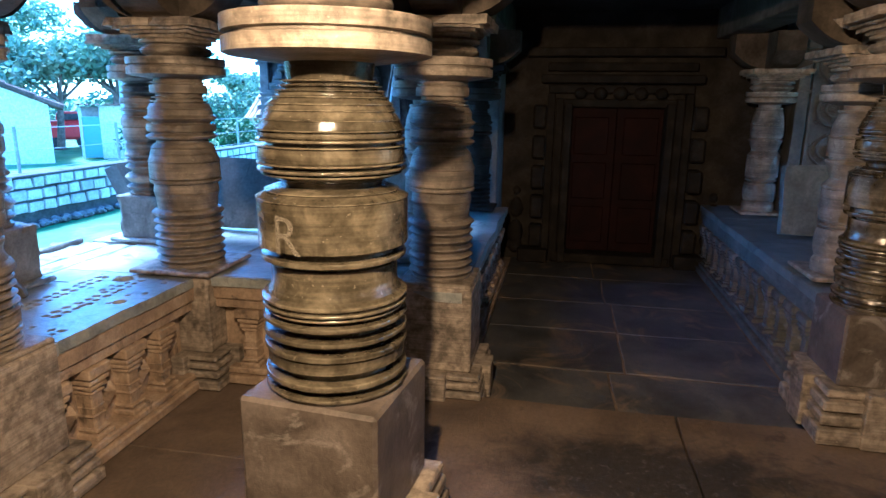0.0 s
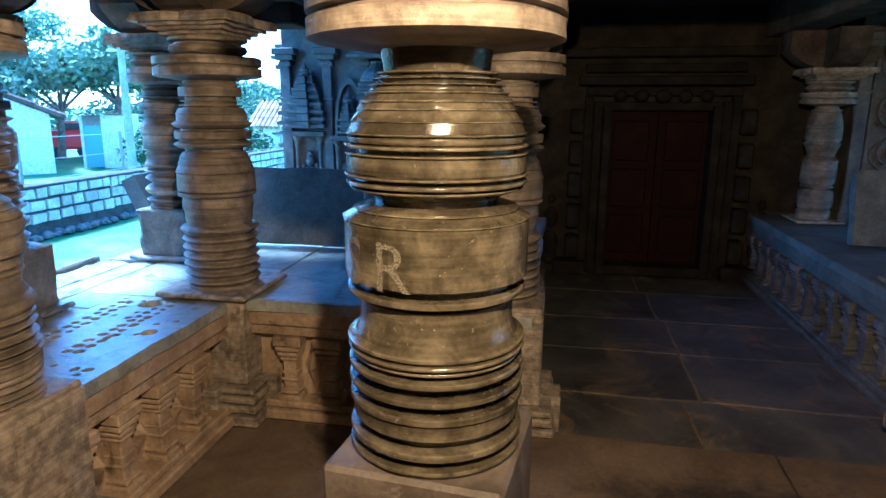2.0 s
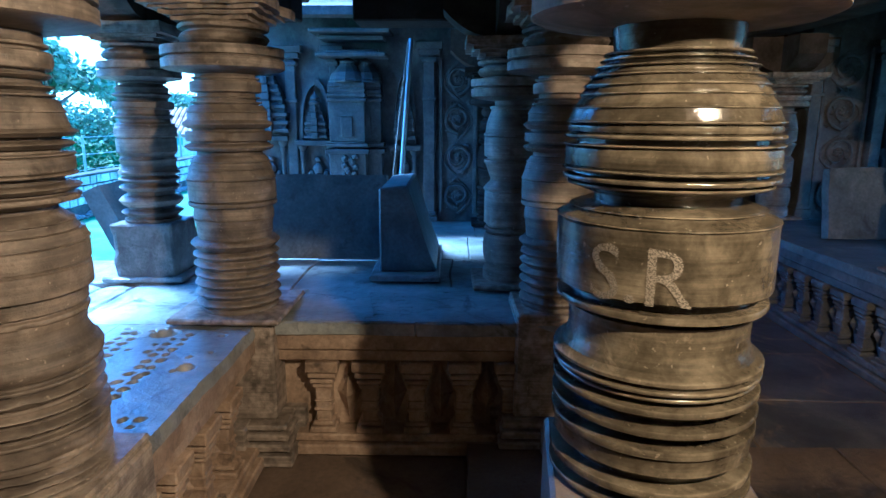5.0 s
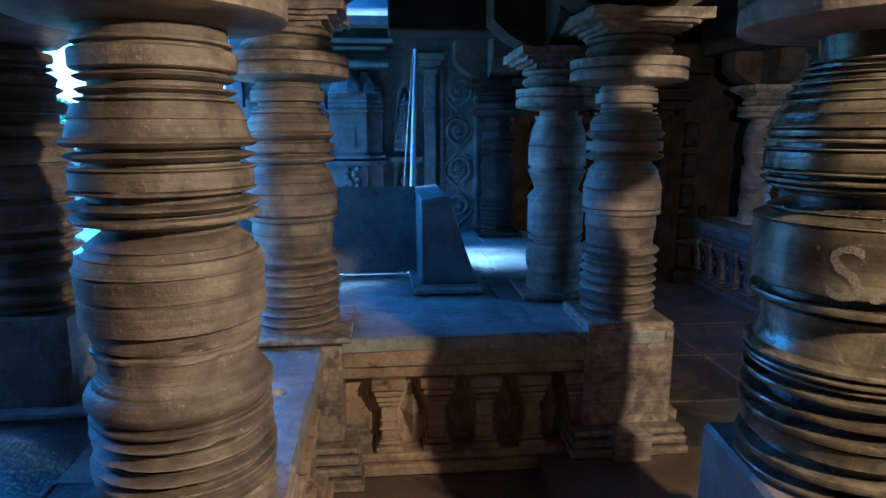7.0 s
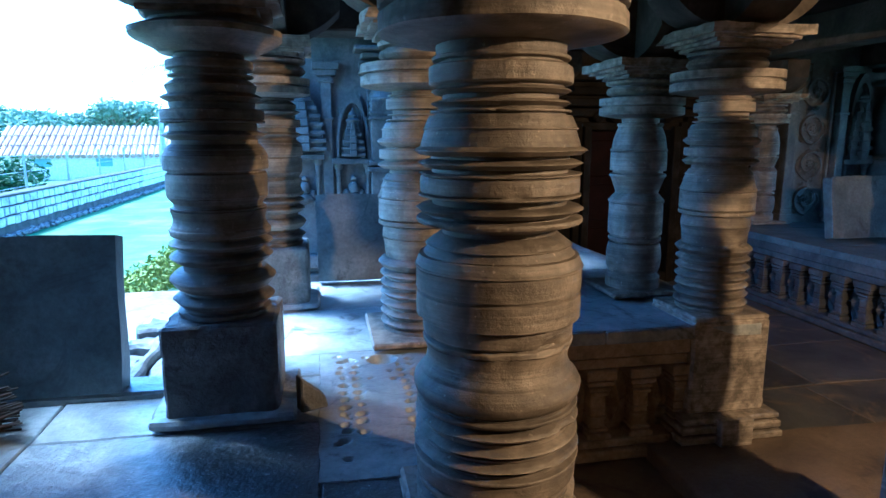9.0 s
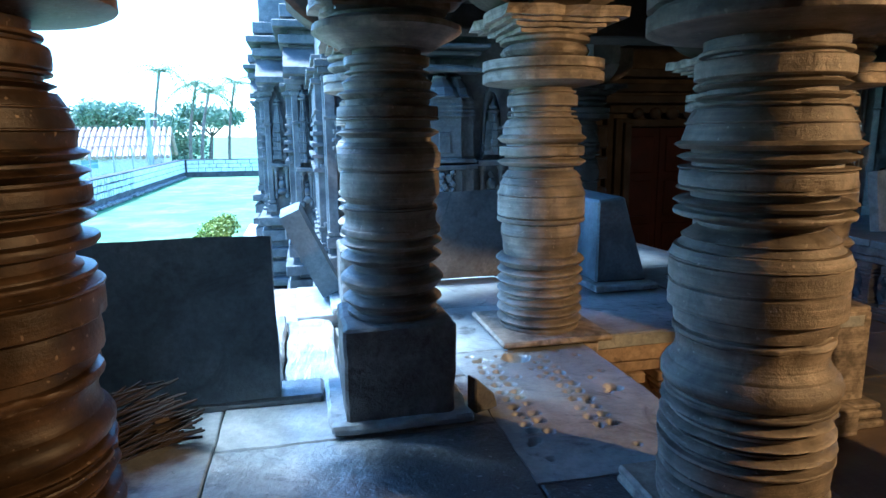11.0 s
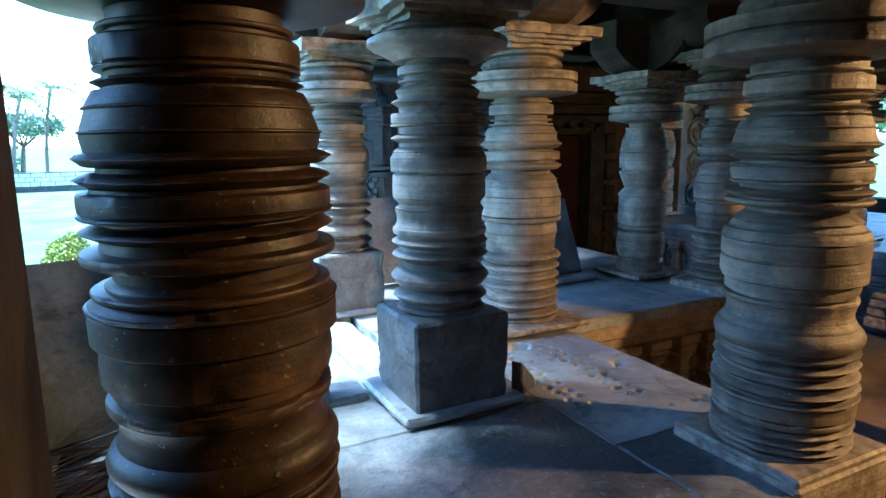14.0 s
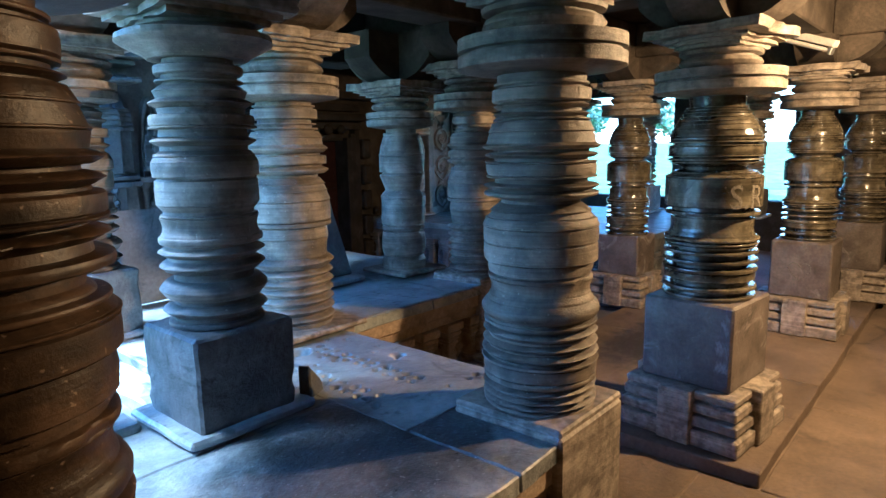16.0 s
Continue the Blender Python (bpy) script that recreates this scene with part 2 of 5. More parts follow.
def add_box(bm, x0, x1, y0, y1, z0, z1, bevel=0.0, top=1.0, rot=None):
    """A block; top < 1 narrows its upper end; rot turns it about its base's middle."""
    cx, cy = (x0 + x1) / 2, (y0 + y1) / 2
    vs = []
    for z, k in ((z0, 1.0), (z1, top)):
        for x, y in ((x0, y0), (x1, y0), (x1, y1), (x0, y1)):
            v = Vector((cx + (x - cx) * k, cy + (y - cy) * k, z))
            if rot:
                v = rot @ (v - Vector((cx, cy, z0))) + Vector((cx, cy, z0))
            vs.append(bm.verts.new(v))
    fs = [bm.faces.new([vs[i] for i in q]) for q in ((3, 2, 1, 0), (4, 5, 6, 7), (0, 1, 5, 4), (1, 2, 6, 5), (2, 3, 7, 6), (3, 0, 4, 7))]
    if bevel:
        es = {e for f in fs for e in f.edges}
        bmesh.ops.bevel(bm, geom=list(es), offset=bevel, segments=1, affect="EDGES", profile=0.5)
    return vs


def box(x0, x1, y0, y1, z0, z1, bevel=0.0, top=1.0, rot=None):
    bm = bmesh.new()
    add_box(bm, x0, x1, y0, y1, z0, z1, bevel, top, rot)
    return bm


def add_lathe(bm, prof, seg=56, wob=0.0, cx=0.0, cy=0.0, seed=0, chips=0):
    """A turned solid from (radius, height) pairs, with slight unevenness and chipped rims."""
    rnd = random.Random(seed)
    crest = []
    for r, z in prof:
        near = [q for q, h in prof if abs(h - z) < 0.022]
        crest.append(r > min(near) + 0.008 and r > max(near) - 0.006)
    hits = [(rnd.uniform(0, 6.28), rnd.uniform(prof[0][1], prof[-1][1]), rnd.uniform(0.008, 0.04), rnd.uniform(0.003, 0.011)) for _ in range(chips)]
    rings = []
    for (r, z), top in zip(prof, crest):
        ring = []
        close = [q for q in hits if abs(q[1] - z) < 0.6 * q[2]] if top else []
        for i in range(seg):
            a = 2 * math.pi * i / seg
            d = wob * noise.noise((1.6 * math.cos(a) + seed, 1.6 * math.sin(a), 1.2 * z)) if wob else 0
            if top and chips:
                d -= 0.0022 * max(0.0, noise.noise((14 * math.cos(a), 14 * math.sin(a), 60 * z + seed)))
            for ha, hz, hs, hd in close:
                da = abs((a - ha + math.pi) % (2 * math.pi) - math.pi) * r
                q = (da / hs) ** 2 + ((z - hz) / (hs * 0.6)) ** 2
                if q < 1:
                    d -= hd * (1 - q)
            ring.append(bm.verts.new((cx + (r + d) * math.cos(a), cy + (r + d) * math.sin(a), z)))
        rings.append(ring)
    for lo, hi in zip(rings, rings[1:]):
        for i in range(seg):
            j = (i + 1) % seg
            bm.faces.new((lo[i], lo[j], hi[j], hi[i]))
    bm.faces.new(list(reversed(rings[0])))
    bm.faces.new(rings[-1])


def lathe(prof, **kw):
    bm = bmesh.new()
    add_lathe(bm, prof, **kw)
    return bm


def add_prism(bm, outline, m, depth):
    """An outline in local x, z pushed along local y, placed by the matrix m."""
    a = [bm.verts.new(m @ Vector((x, 0, z))) for x, z in outline]
    b = [bm.verts.new(m @ Vector((x, depth, z))) for x, z in outline]
    n = len(a)
    bm.faces.new(a), bm.faces.new(list(reversed(b)))
    for i in range(n):
        bm.faces.new((a[i], b[i], b[(i + 1) % n], a[(i + 1) % n]))


SEAT = 0.68          # height of the raised seat platform
DISC = 1.83          # underside of the pillars' round abacus
DAIS = 0.07          # step up to the central dais
BEAM = 2.33          # underside of the beams


# ---- pillars ----
# Turned mouldings from the foot up: (kind, height, radius) in millimetres.
# fin: sharp double-sloped rib; gap: recessed course; ring: round bead; drum: straight course with eased rims; cone: slope to that radius; cove: hollow with that throat; bulge: cushion.
BELLY = [("gap", 10, 222), ("ring", 14, 232), ("gap", 22, 204), ("ring", 24, 231), ("gap", 26, 202), ("drum", 44, 222), ("ring", 24, 231), ("gap", 24, 198), ("ring", 18, 231), ("gap", 28, 197), ("ring", 18, 231),
         ("gap", 14, 200), ("ring", 10, 224), ("gap", 6, 212), ("ring", 12, 232), ("bulge", 30, 233), ("cove", 92, 196), ("gap", 14, 194), ("ring", 20, 229), ("gap", 22, 206), ("drum", 146, 234), ("ring", 6, 236),
         ("cone", 16, 208), ("ring", 6, 211), ("cone", 10, 191), ("gap", 14, 178), ("cone", 20, 212), ("ring", 8, 217), ("gap", 4, 208), ("ring", 12, 227), ("gap", 8, 210), ("ring", 8, 229), ("drum", 44, 224), ("ring", 6, 228),
         ("gap", 10, 208), ("ring", 10, 228), ("drum", 20, 220), ("ring", 8, 225), ("cone", 22, 210), ("ring", 5, 213), ("cone", 22, 194), ("ring", 6, 198), ("cone", 12, 186), ("ring", 6, 190), ("cone", 14, 173), ("ring", 6, 178),
         ("gap", 4, 166), ("cone", 8, 162), ("ring", 6, 168), ("gap", 8, 152), ("ring", 6, 159), ("gap", 6, 146), ("ring", 8, 154), ("gap", 83, 140)]
FOOT = [("drum", 14, 190), ("fin", 20, 194), ("fin", 22, 193), ("gap", 5, 178), ("fin", 24, 195), ("gap", 6, 180), ("ring", 22, 192), ("drum", 44, 193), ("ring", 12, 199), ("gap", 6, 184), ("fin", 30, 199), ("gap", 6, 182),
        ("fin", 26, 195), ("gap", 8, 178), ("fin", 34, 195), ("gap", 8, 181), ("ring", 12, 193), ("gap", 6, 185)]
RINGED = FOOT + [("bulge", 62, 199), ("cove", 68, 164), ("ring", 16, 177), ("gap", 6, 167), ("drum", 40, 176), ("drum", 62, 191), ("gap", 3, 188), ("drum", 52, 192), ("ring", 6, 195), ("cone", 22, 184), ("gap", 3, 176),
          ("cone", 16, 166), ("ring", 6, 169), ("cone", 22, 150), ("gap", 10, 147), ("cone", 14, 176), ("ring", 16, 189), ("gap", 7, 168), ("fin", 20, 191), ("gap", 16, 164), ("ring", 8, 185), ("drum", 40, 181), ("ring", 6, 185),
          ("gap", 10, 164), ("fin", 20, 187), ("gap", 8, 166), ("fin", 20, 195), ("cone", 34, 170), ("ring", 6, 174), ("cone", 26, 159), ("gap", 4, 150), ("ring", 8, 158), ("gap", 6, 144), ("fin", 14, 156), ("gap", 12, 138),
          ("fin", 14, 156), ("gap", 6, 144), ("drum", 42, 159), ("gap", 8, 142), ("ring", 12, 153), ("gap", 54, 146)]
DENSE = FOOT + [("fin", 20, 196), ("bulge", 56, 196), ("cove", 56, 171), ("ring", 22, 187), ("gap", 12, 176), ("gap", 12, 181), ("drum", 64, 190), ("drum", 52, 200), ("ring", 8, 203), ("cone", 12, 186), ("ring", 12, 192), ("gap", 4, 178),
         ("cone", 10, 170), ("gap", 16, 170), ("cone", 8, 186), ("ring", 20, 202), ("gap", 16, 180), ("fin", 22, 200), ("gap", 8, 178), ("ring", 8, 200), ("drum", 32, 198), ("gap", 6, 184), ("fin", 22, 200), ("gap", 8, 176), ("fin", 22, 202),
         ("cone", 24, 186), ("ring", 6, 188), ("cone", 28, 174), ("ring", 6, 178), ("cone", 22, 162), ("gap", 4, 152), ("fin", 14, 163), ("gap", 8, 148), ("ring", 8, 158), ("drum", 40, 158), ("gap", 8, 142), ("ring", 10, 150), ("gap", 50, 138)]
SLENDER = [("drum", 20, 152), ("gap", 14, 140), ("fin", 40, 166), ("gap", 16, 138), ("fin", 62, 172), ("gap", 26, 138), ("fin", 40, 167), ("gap", 10, 145), ("fin", 32, 168), ("gap", 10, 144), ("ring", 26, 164), ("cove", 60, 146),
           ("ring", 10, 153), ("gap", 10, 146), ("cone", 20, 159), ("drum", 82, 161), ("gap", 6, 156), ("drum", 54, 166), ("cone", 12, 156), ("ring", 5, 158), ("cone", 13, 146), ("gap", 14, 143), ("fin", 30, 164), ("gap", 24, 144),
           ("ring", 8, 164), ("drum", 36, 161), ("gap", 20, 141), ("fin", 30, 159), ("cone", 20, 142), ("ring", 6, 144), ("cone", 14, 128), ("gap", 8, 121), ("ring", 10, 135), ("gap", 14, 121), ("drum", 30, 135), ("gap", 28, 116)]
MANY = [("drum", 24, 187)] + 6 * [("fin", 38, 199), ("gap", 8, 176)] + [("fin", 50, 205), ("gap", 12, 178), ("cove", 80, 174), ("drum", 60, 184), ("ring", 24, 202), ("gap", 4, 190), ("drum", 96, 200), ("ring", 6, 204), ("cone", 40, 186),
        ("ring", 6, 189), ("cone", 26, 177), ("ring", 6, 181), ("cone", 24, 166), ("gap", 22, 160), ("fin", 34, 200), ("gap", 10, 176), ("drum", 44, 192), ("gap", 12, 172), ("fin", 40, 201), ("cone", 30, 176), ("ring", 8, 180),
        ("cone", 26, 160), ("gap", 6, 148), ("ring", 10, 159), ("gap", 14, 139), ("ring", 8, 152), ("gap", 18, 137), ("drum", 50, 157), ("gap", 8, 142), ("ring", 10, 150), ("gap", 46, 138)]
BELL = [("drum", 36, 192), ("cone", 14, 172), ("bulge", 88, 196), ("gap", 8, 160), ("ring", 12, 186), ("gap", 8, 172), ("drum", 96, 190), ("ring", 10, 196), ("cone", 20, 160),
        ("cone", 46, 188), ("ring", 12, 196), ("gap", 8, 180), ("drum", 56, 195), ("ring", 10, 199), ("cone", 30, 180), ("cone", 34, 152), ("ring", 10, 160), ("gap", 30, 138)]


def turned(courses, z0, z1, scale=1.0):
    """The profile of stacked turned courses between two heights, as (radius, height) pairs."""
    total = sum(h for _, h, _ in courses)
    k = (z1 - z0) / total
    z, last = z0, courses[0][2] / 1000
    out = []
    for kind, h, r in courses:
        h, r = h * k, r / 1000
        if kind == "gap":
            out += [(r, z + 0.0005), (r, z + h - 0.0005)]
        elif kind == "ring":
            e = min(0.007, 0.6 * h)
            out += [(r - e, z + 0.0005), (r - 0.0015, z + 0.16 * h), (r, z + 0.4 * h), (r, z + 0.65 * h), (r - 0.0015, z + 0.86 * h), (r - e, z + h - 0.0005)]
        elif kind == "fin":
            e = min(0.021, 0.75 * h)
            out += [(r - e, z + 0.0005), (r - 0.8 * e, z + 0.10 * h), (r - 0.0025, z + 0.46 * h), (r, z + 0.53 * h), (r - 0.0015, z + 0.62 * h), (r - 0.55 * e, z + 0.82 * h), (r - e, z + h - 0.0005)]
        elif kind == "drum":
            e = min(0.004, h / 4)
            out += [(r - 0.004, z + 0.0005), (r, z + e), (r + 0.0008, z + h / 2), (r, z + h - e), (r - 0.004, z + h - 0.0005)]
        elif kind == "cone":
            out += [(last, z + 0.0005), (r, z + h - 0.0005)]
        elif kind == "cove":
            out += [(r + (last - r) * (1 - f) ** 2 + 0.010 * f ** 3, z + 0.0005 + f * (h - 0.001)) for f in (0, 0.2, 0.45, 0.7, 1)]
        elif kind == "bulge":
            out += [(r - 0.016 * (2 * f - 1) ** 2, z + 0.0005 + f * (h - 0.001)) for f in (0, 0.15, 0.35, 0.6, 0.85, 1)]
        last = out[-1][0]
        z += h
    cut = []
    for r, h in out:
        near = [q for q, g in out if abs(g - h) < 0.045]
        d = r - sum(near) / len(near)
        cut.append(((r + (0.65 if d < 0 else 0.08) * d) * scale, h))
    return cut


def capital(pil, z, mat, disc=0.27, thick=0.09, wide=0.27, seed=0, lift=0.0):
    """Round abacus, bell, curled bracket and square block up to the beams."""
    if disc:
        part("abacus", lathe([(disc * 0.55, z - 0.022), (disc * 0.95, z - 0.006), (disc, z), (disc, z + thick * 0.42), (disc * 0.94, z + thick * 0.46), (disc * 0.94, z + thick * 0.54),
                              (disc, z + thick * 0.58), (disc, z + thick), (disc * 0.7, z + thick + 0.004)], seg=64, wob=0.006, seed=seed, chips=14), mat, pil, smooth=True)
        z += thick
    if disc:
        cushion = [(0.165, z), (0.16, z + 0.012), (0.185, z + 0.022), (0.198, z + 0.040), (0.186, z + 0.058), (0.166, z + 0.062), (0.166, z + 0.070), (0.196, z + 0.078), (0.200, z + 0.092), (0.185, z + 0.104), (0.12, z + 0.106)]
    else:
        cushion = [(0.15, z), (0.165, z + 0.012), (0.222, z + 0.040), (0.238, z + 0.052), (0.236, z + 0.070), (0.205, z + 0.082), (0.172, z + 0.092), (0.176, z + 0.100), (0.192, z + 0.104), (0.12, z + 0.106)]
    part("cushion", lathe(cushion, seg=48, wob=0.016, seed=seed + 3, chips=40), mat, pil, smooth=True)
    z += 0.104
    for e, lo, hi in ((0.17, 0.0, 0.0195), (0.20, 0.018, 0.0375), (0.235, 0.036, 0.0555), (wide, 0.052, 0.095)):
        bm = box(-e, e, -e, e, z + lo, z + hi)
        bmesh.ops.subdivide_edges(bm, edges=[q for q in bm.edges if q.calc_length() > 0.1], cuts=7, use_grid_fill=True)
        for v in bm.verts:
            p = v.co * 9 + Vector((seed * 1.7, 0, 0))
            bite = max(0.0, noise.noise(p * 0.8) - 0.05)
            v.co.x *= 1 - 0.30 * bite
            v.co.y *= 1 - 0.30 * bite
            v.co += 0.008 * Vector(noise.noise_vector(p * 1.6))
        part("corbel_plate", bm, mat, pil)
    z += 0.09
    bm = bmesh.new()
    for a in (0, 90):
        m = Matrix.Rotation(radians(a), 4, "Z") @ Matrix.Translation((0, -0.12, 0))
        out = [(-0.15, z), (0.15, z)]
        curl = [(0.15 + 0.24 * k / 6, z + 0.02 + 0.13 * (k / 6) ** 2) for k in range(1, 7)]
        out += curl + [(0.39, BEAM - lift), (-0.39, BEAM - lift)] + [(-x, h) for x, h in reversed(curl)]
        add_prism(bm, out, m, 0.24)
    part("bracket", bm, BEAMSTONE, pil)


def base_block(pil, half, z0, z1, mat, bevel=0.012, name="block", label=""):
    return part(name, box(-half, half, -half, half, z0, z1, bevel), mat, pil, label)


def worn_block(hx, hy, z0, z1, seed):
    """A square block with rounded, chipped arrises."""
    bm = box(-hx, hx, -hy, hy, z0, z1, 0.010)
    bmesh.ops.subdivide_edges(bm, edges=[e for e in bm.edges if e.calc_length() > 0.06], cuts=9, use_grid_fill=True)
    for v in bm.verts:
        edge = (abs(v.co.x) > hx - 0.03) + (abs(v.co.y) > hy - 0.03) + (v.co.z > z1 - 0.03)
        p = v.co * 14 + Vector((seed * 3.1, 0, 0))
        if edge > 1:
            bite = 0.016 * max(0.0, noise.noise(p) + 0.1)
            v.co.x -= math.copysign(bite, v.co.x)
            v.co.y -= math.copysign(bite, v.co.y)
            if v.co.z > z1 - 0.03:
                v.co.z -= 0.7 * bite
        v.co += 0.003 * Vector(noise.noise_vector(p * 0.6))
    return bm


def moulded_base(pil, half, h, mat):
    """Square base of three stepped courses with a plain tongue in the middle of each face."""
    for k, (z0, z1, e) in enumerate(((0, 0.30, 0.085), (0.36, 0.55, 0.075), (0.61, 0.80, 0.066), (0.86, 1.0, 0.057))):
        part("base_course", box(-half - e, half + e, -half - e, half + e, z0 * h, z1 * h, 0.008), mat, pil)
    part("base_core", box(-half - 0.03, half + 0.03, -half - 0.03, half + 0.03, 0.002, h * 0.99), mat, pil)
    part("base_tongue", box(-0.09, 0.09, -half - 0.105, half + 0.105, 0, h * 1.02, 0.006), mat, pil)
    part("base_tongue", box(-half - 0.105, half + 0.105, -0.087, 0.087, 0, h * 1.015, 0.006), mat, pil)


def floor_pillar(x, y, turn=0, half=0.235, scale=1.0, top=0.79, label="", seed=1):
    pil = empty("pillar", pose(x, y, DAIS, 0, 0, turn))
    tagged(pil, label or "lathe-turned soapstone pillar with a square block on a stepped base", "pillar", "turned pillars of the hall", "thing")
    moulded_base(pil, half, 0.28, WORN)
    top -= DAIS
    base_block(pil, half, 0.28, top, STAINED)
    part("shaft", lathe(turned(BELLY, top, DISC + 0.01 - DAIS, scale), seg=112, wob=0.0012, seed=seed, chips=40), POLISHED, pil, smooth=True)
    capital(pil, DISC - DAIS, WORN, 0.308 * scale, 0.10, 0.29, seed, DAIS)
    return pil


def seat_pillar(x, y, turn=0, scale=1.0, z0=SEAT, plinth=0.25, disc=0.27, label="", seed=2, mat=None, courses=None, drop=0.0, to_floor=False, half=0.215):
    pil = empty("pillar", pose(x, y, 0, 0, 0, turn))
    tagged(pil, label or "lathe-turned stone pillar with ringed shaft on the seat platform", "pillar", "turned pillars of the hall", "thing")
    mat = mat or WORN
    if to_floor:
        moulded_base(pil, half, 0.20, mat)
        base_block(pil, half, 0.20, z0 + 0.012, mat)
    part("plinth", box(-plinth, plinth, -plinth, plinth, z0 + 0.008, z0 + 0.035, 0.008), mat, pil)
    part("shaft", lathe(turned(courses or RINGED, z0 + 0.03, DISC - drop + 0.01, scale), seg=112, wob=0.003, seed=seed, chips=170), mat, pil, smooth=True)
    capital(pil, DISC - drop, mat, disc, 0.09, 0.27, seed)
    return pil


def outer_pillar(x, y, turn=0, half=0.18, top=1.02, disc=0.0, plinth=True, label="", seed=5):
    pil = empty("outer_pillar", pose(x, y, 0, 0, 0, turn))
    tagged(pil, label or "slender ringed stone pillar on a tall dark square block", "pillar", "outer pillars of the hall", "thing")
    if plinth:
        part("plinth", worn_block(half + 0.055, half + 0.035, SEAT + 0.004, SEAT + 0.036, seed), PLATFORM, pil)
    part("block", worn_block(half, half, SEAT + 0.004, top, seed + 7), ROUGH, pil)
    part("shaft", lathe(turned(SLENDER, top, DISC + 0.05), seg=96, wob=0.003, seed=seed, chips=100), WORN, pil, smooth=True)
    capital(pil, DISC + 0.04 if not disc else DISC, WORN, disc, 0.08, 0.23, seed)
    return pil


PIL_A = floor_pillar(-0.70, 1.86, -6, label="polished turned soapstone pillar with chalked letters on a square block", seed=1)
PIL_J = floor_pillar(1.60, 1.83, 0, 0.215, 0.86, 0.80, seed=2)
floor_pillar(1.60, 3.36, 0, 0.20, 0.86, 0.72, seed=3)
floor_pillar(3.10, 1.66, 0, 0.20, 0.86, 0.80, seed=4)
seat_pillar(-2.268, 1.923, 0, 1.0, to_floor=True, seed=11, plinth=0.212)
seat_pillar(-2.217, 3.413, 0, 1.0, to_floor=True, seed=12, courses=MANY, plinth=0.26)
seat_pillar(-3.855, 1.905, 0, 1.0, to_floor=True, seed=13, plinth=0.212, courses=DENSE, mat=DARKWORN, label="dark worn ringed stone pillar at the platform's edge")
seat_pillar(-0.655, 3.462, 0, 0.92, to_floor=True, seed=14, plinth=0.21, courses=MANY)
seat_pillar(-0.835, 3.98, 0, 0.82, plinth=0.22, disc=0.24, seed=15, courses=BELL, drop=0.10, label="pale turned stone pillar on the seat platform")
seat_pillar(1.72, 4.10, 0, 0.82, plinth=0.22, disc=0.24, seed=16, courses=BELL, drop=0.10)
outer_pillar(-3.01, 2.74, 0, seed=21)
outer_pillar(-2.94, 4.10, 0, disc=0.22, seed=22)
outer_pillar(-4.46, 2.74, 0, seed=23)
outer_pillar(3.90, 2.90, 0, disc=0.22, seed=24)
outer_pillar(3.90, 4.20, 0, disc=0.22, seed=25)
seat_pillar(1.90, 6.45, 0, 0.75, plinth=0.2, disc=0.22, seed=26, courses=BELL, drop=0.10, label="pale turned stone pillar beside the shrine door")
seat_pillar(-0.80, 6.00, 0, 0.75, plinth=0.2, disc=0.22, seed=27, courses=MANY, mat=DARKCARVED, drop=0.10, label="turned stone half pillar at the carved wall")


# ---- setting ----
def setting(name, bm, mat, label, category, smooth=False):
    return tagged(part(name, bm, mat, None, label, smooth), label, category, kind="structure")


setting("floor", box(-5.3, 5.6, -3.2, 7.4, -0.35, -0.012), DUST, "dusty earth joints under the hall's stone floor", "floor")
setting("ground", box(-900, 900, -900, 900, -1.05, -0.80), LAWN, "green lawn of the temple yard reaching the distance", "ground")


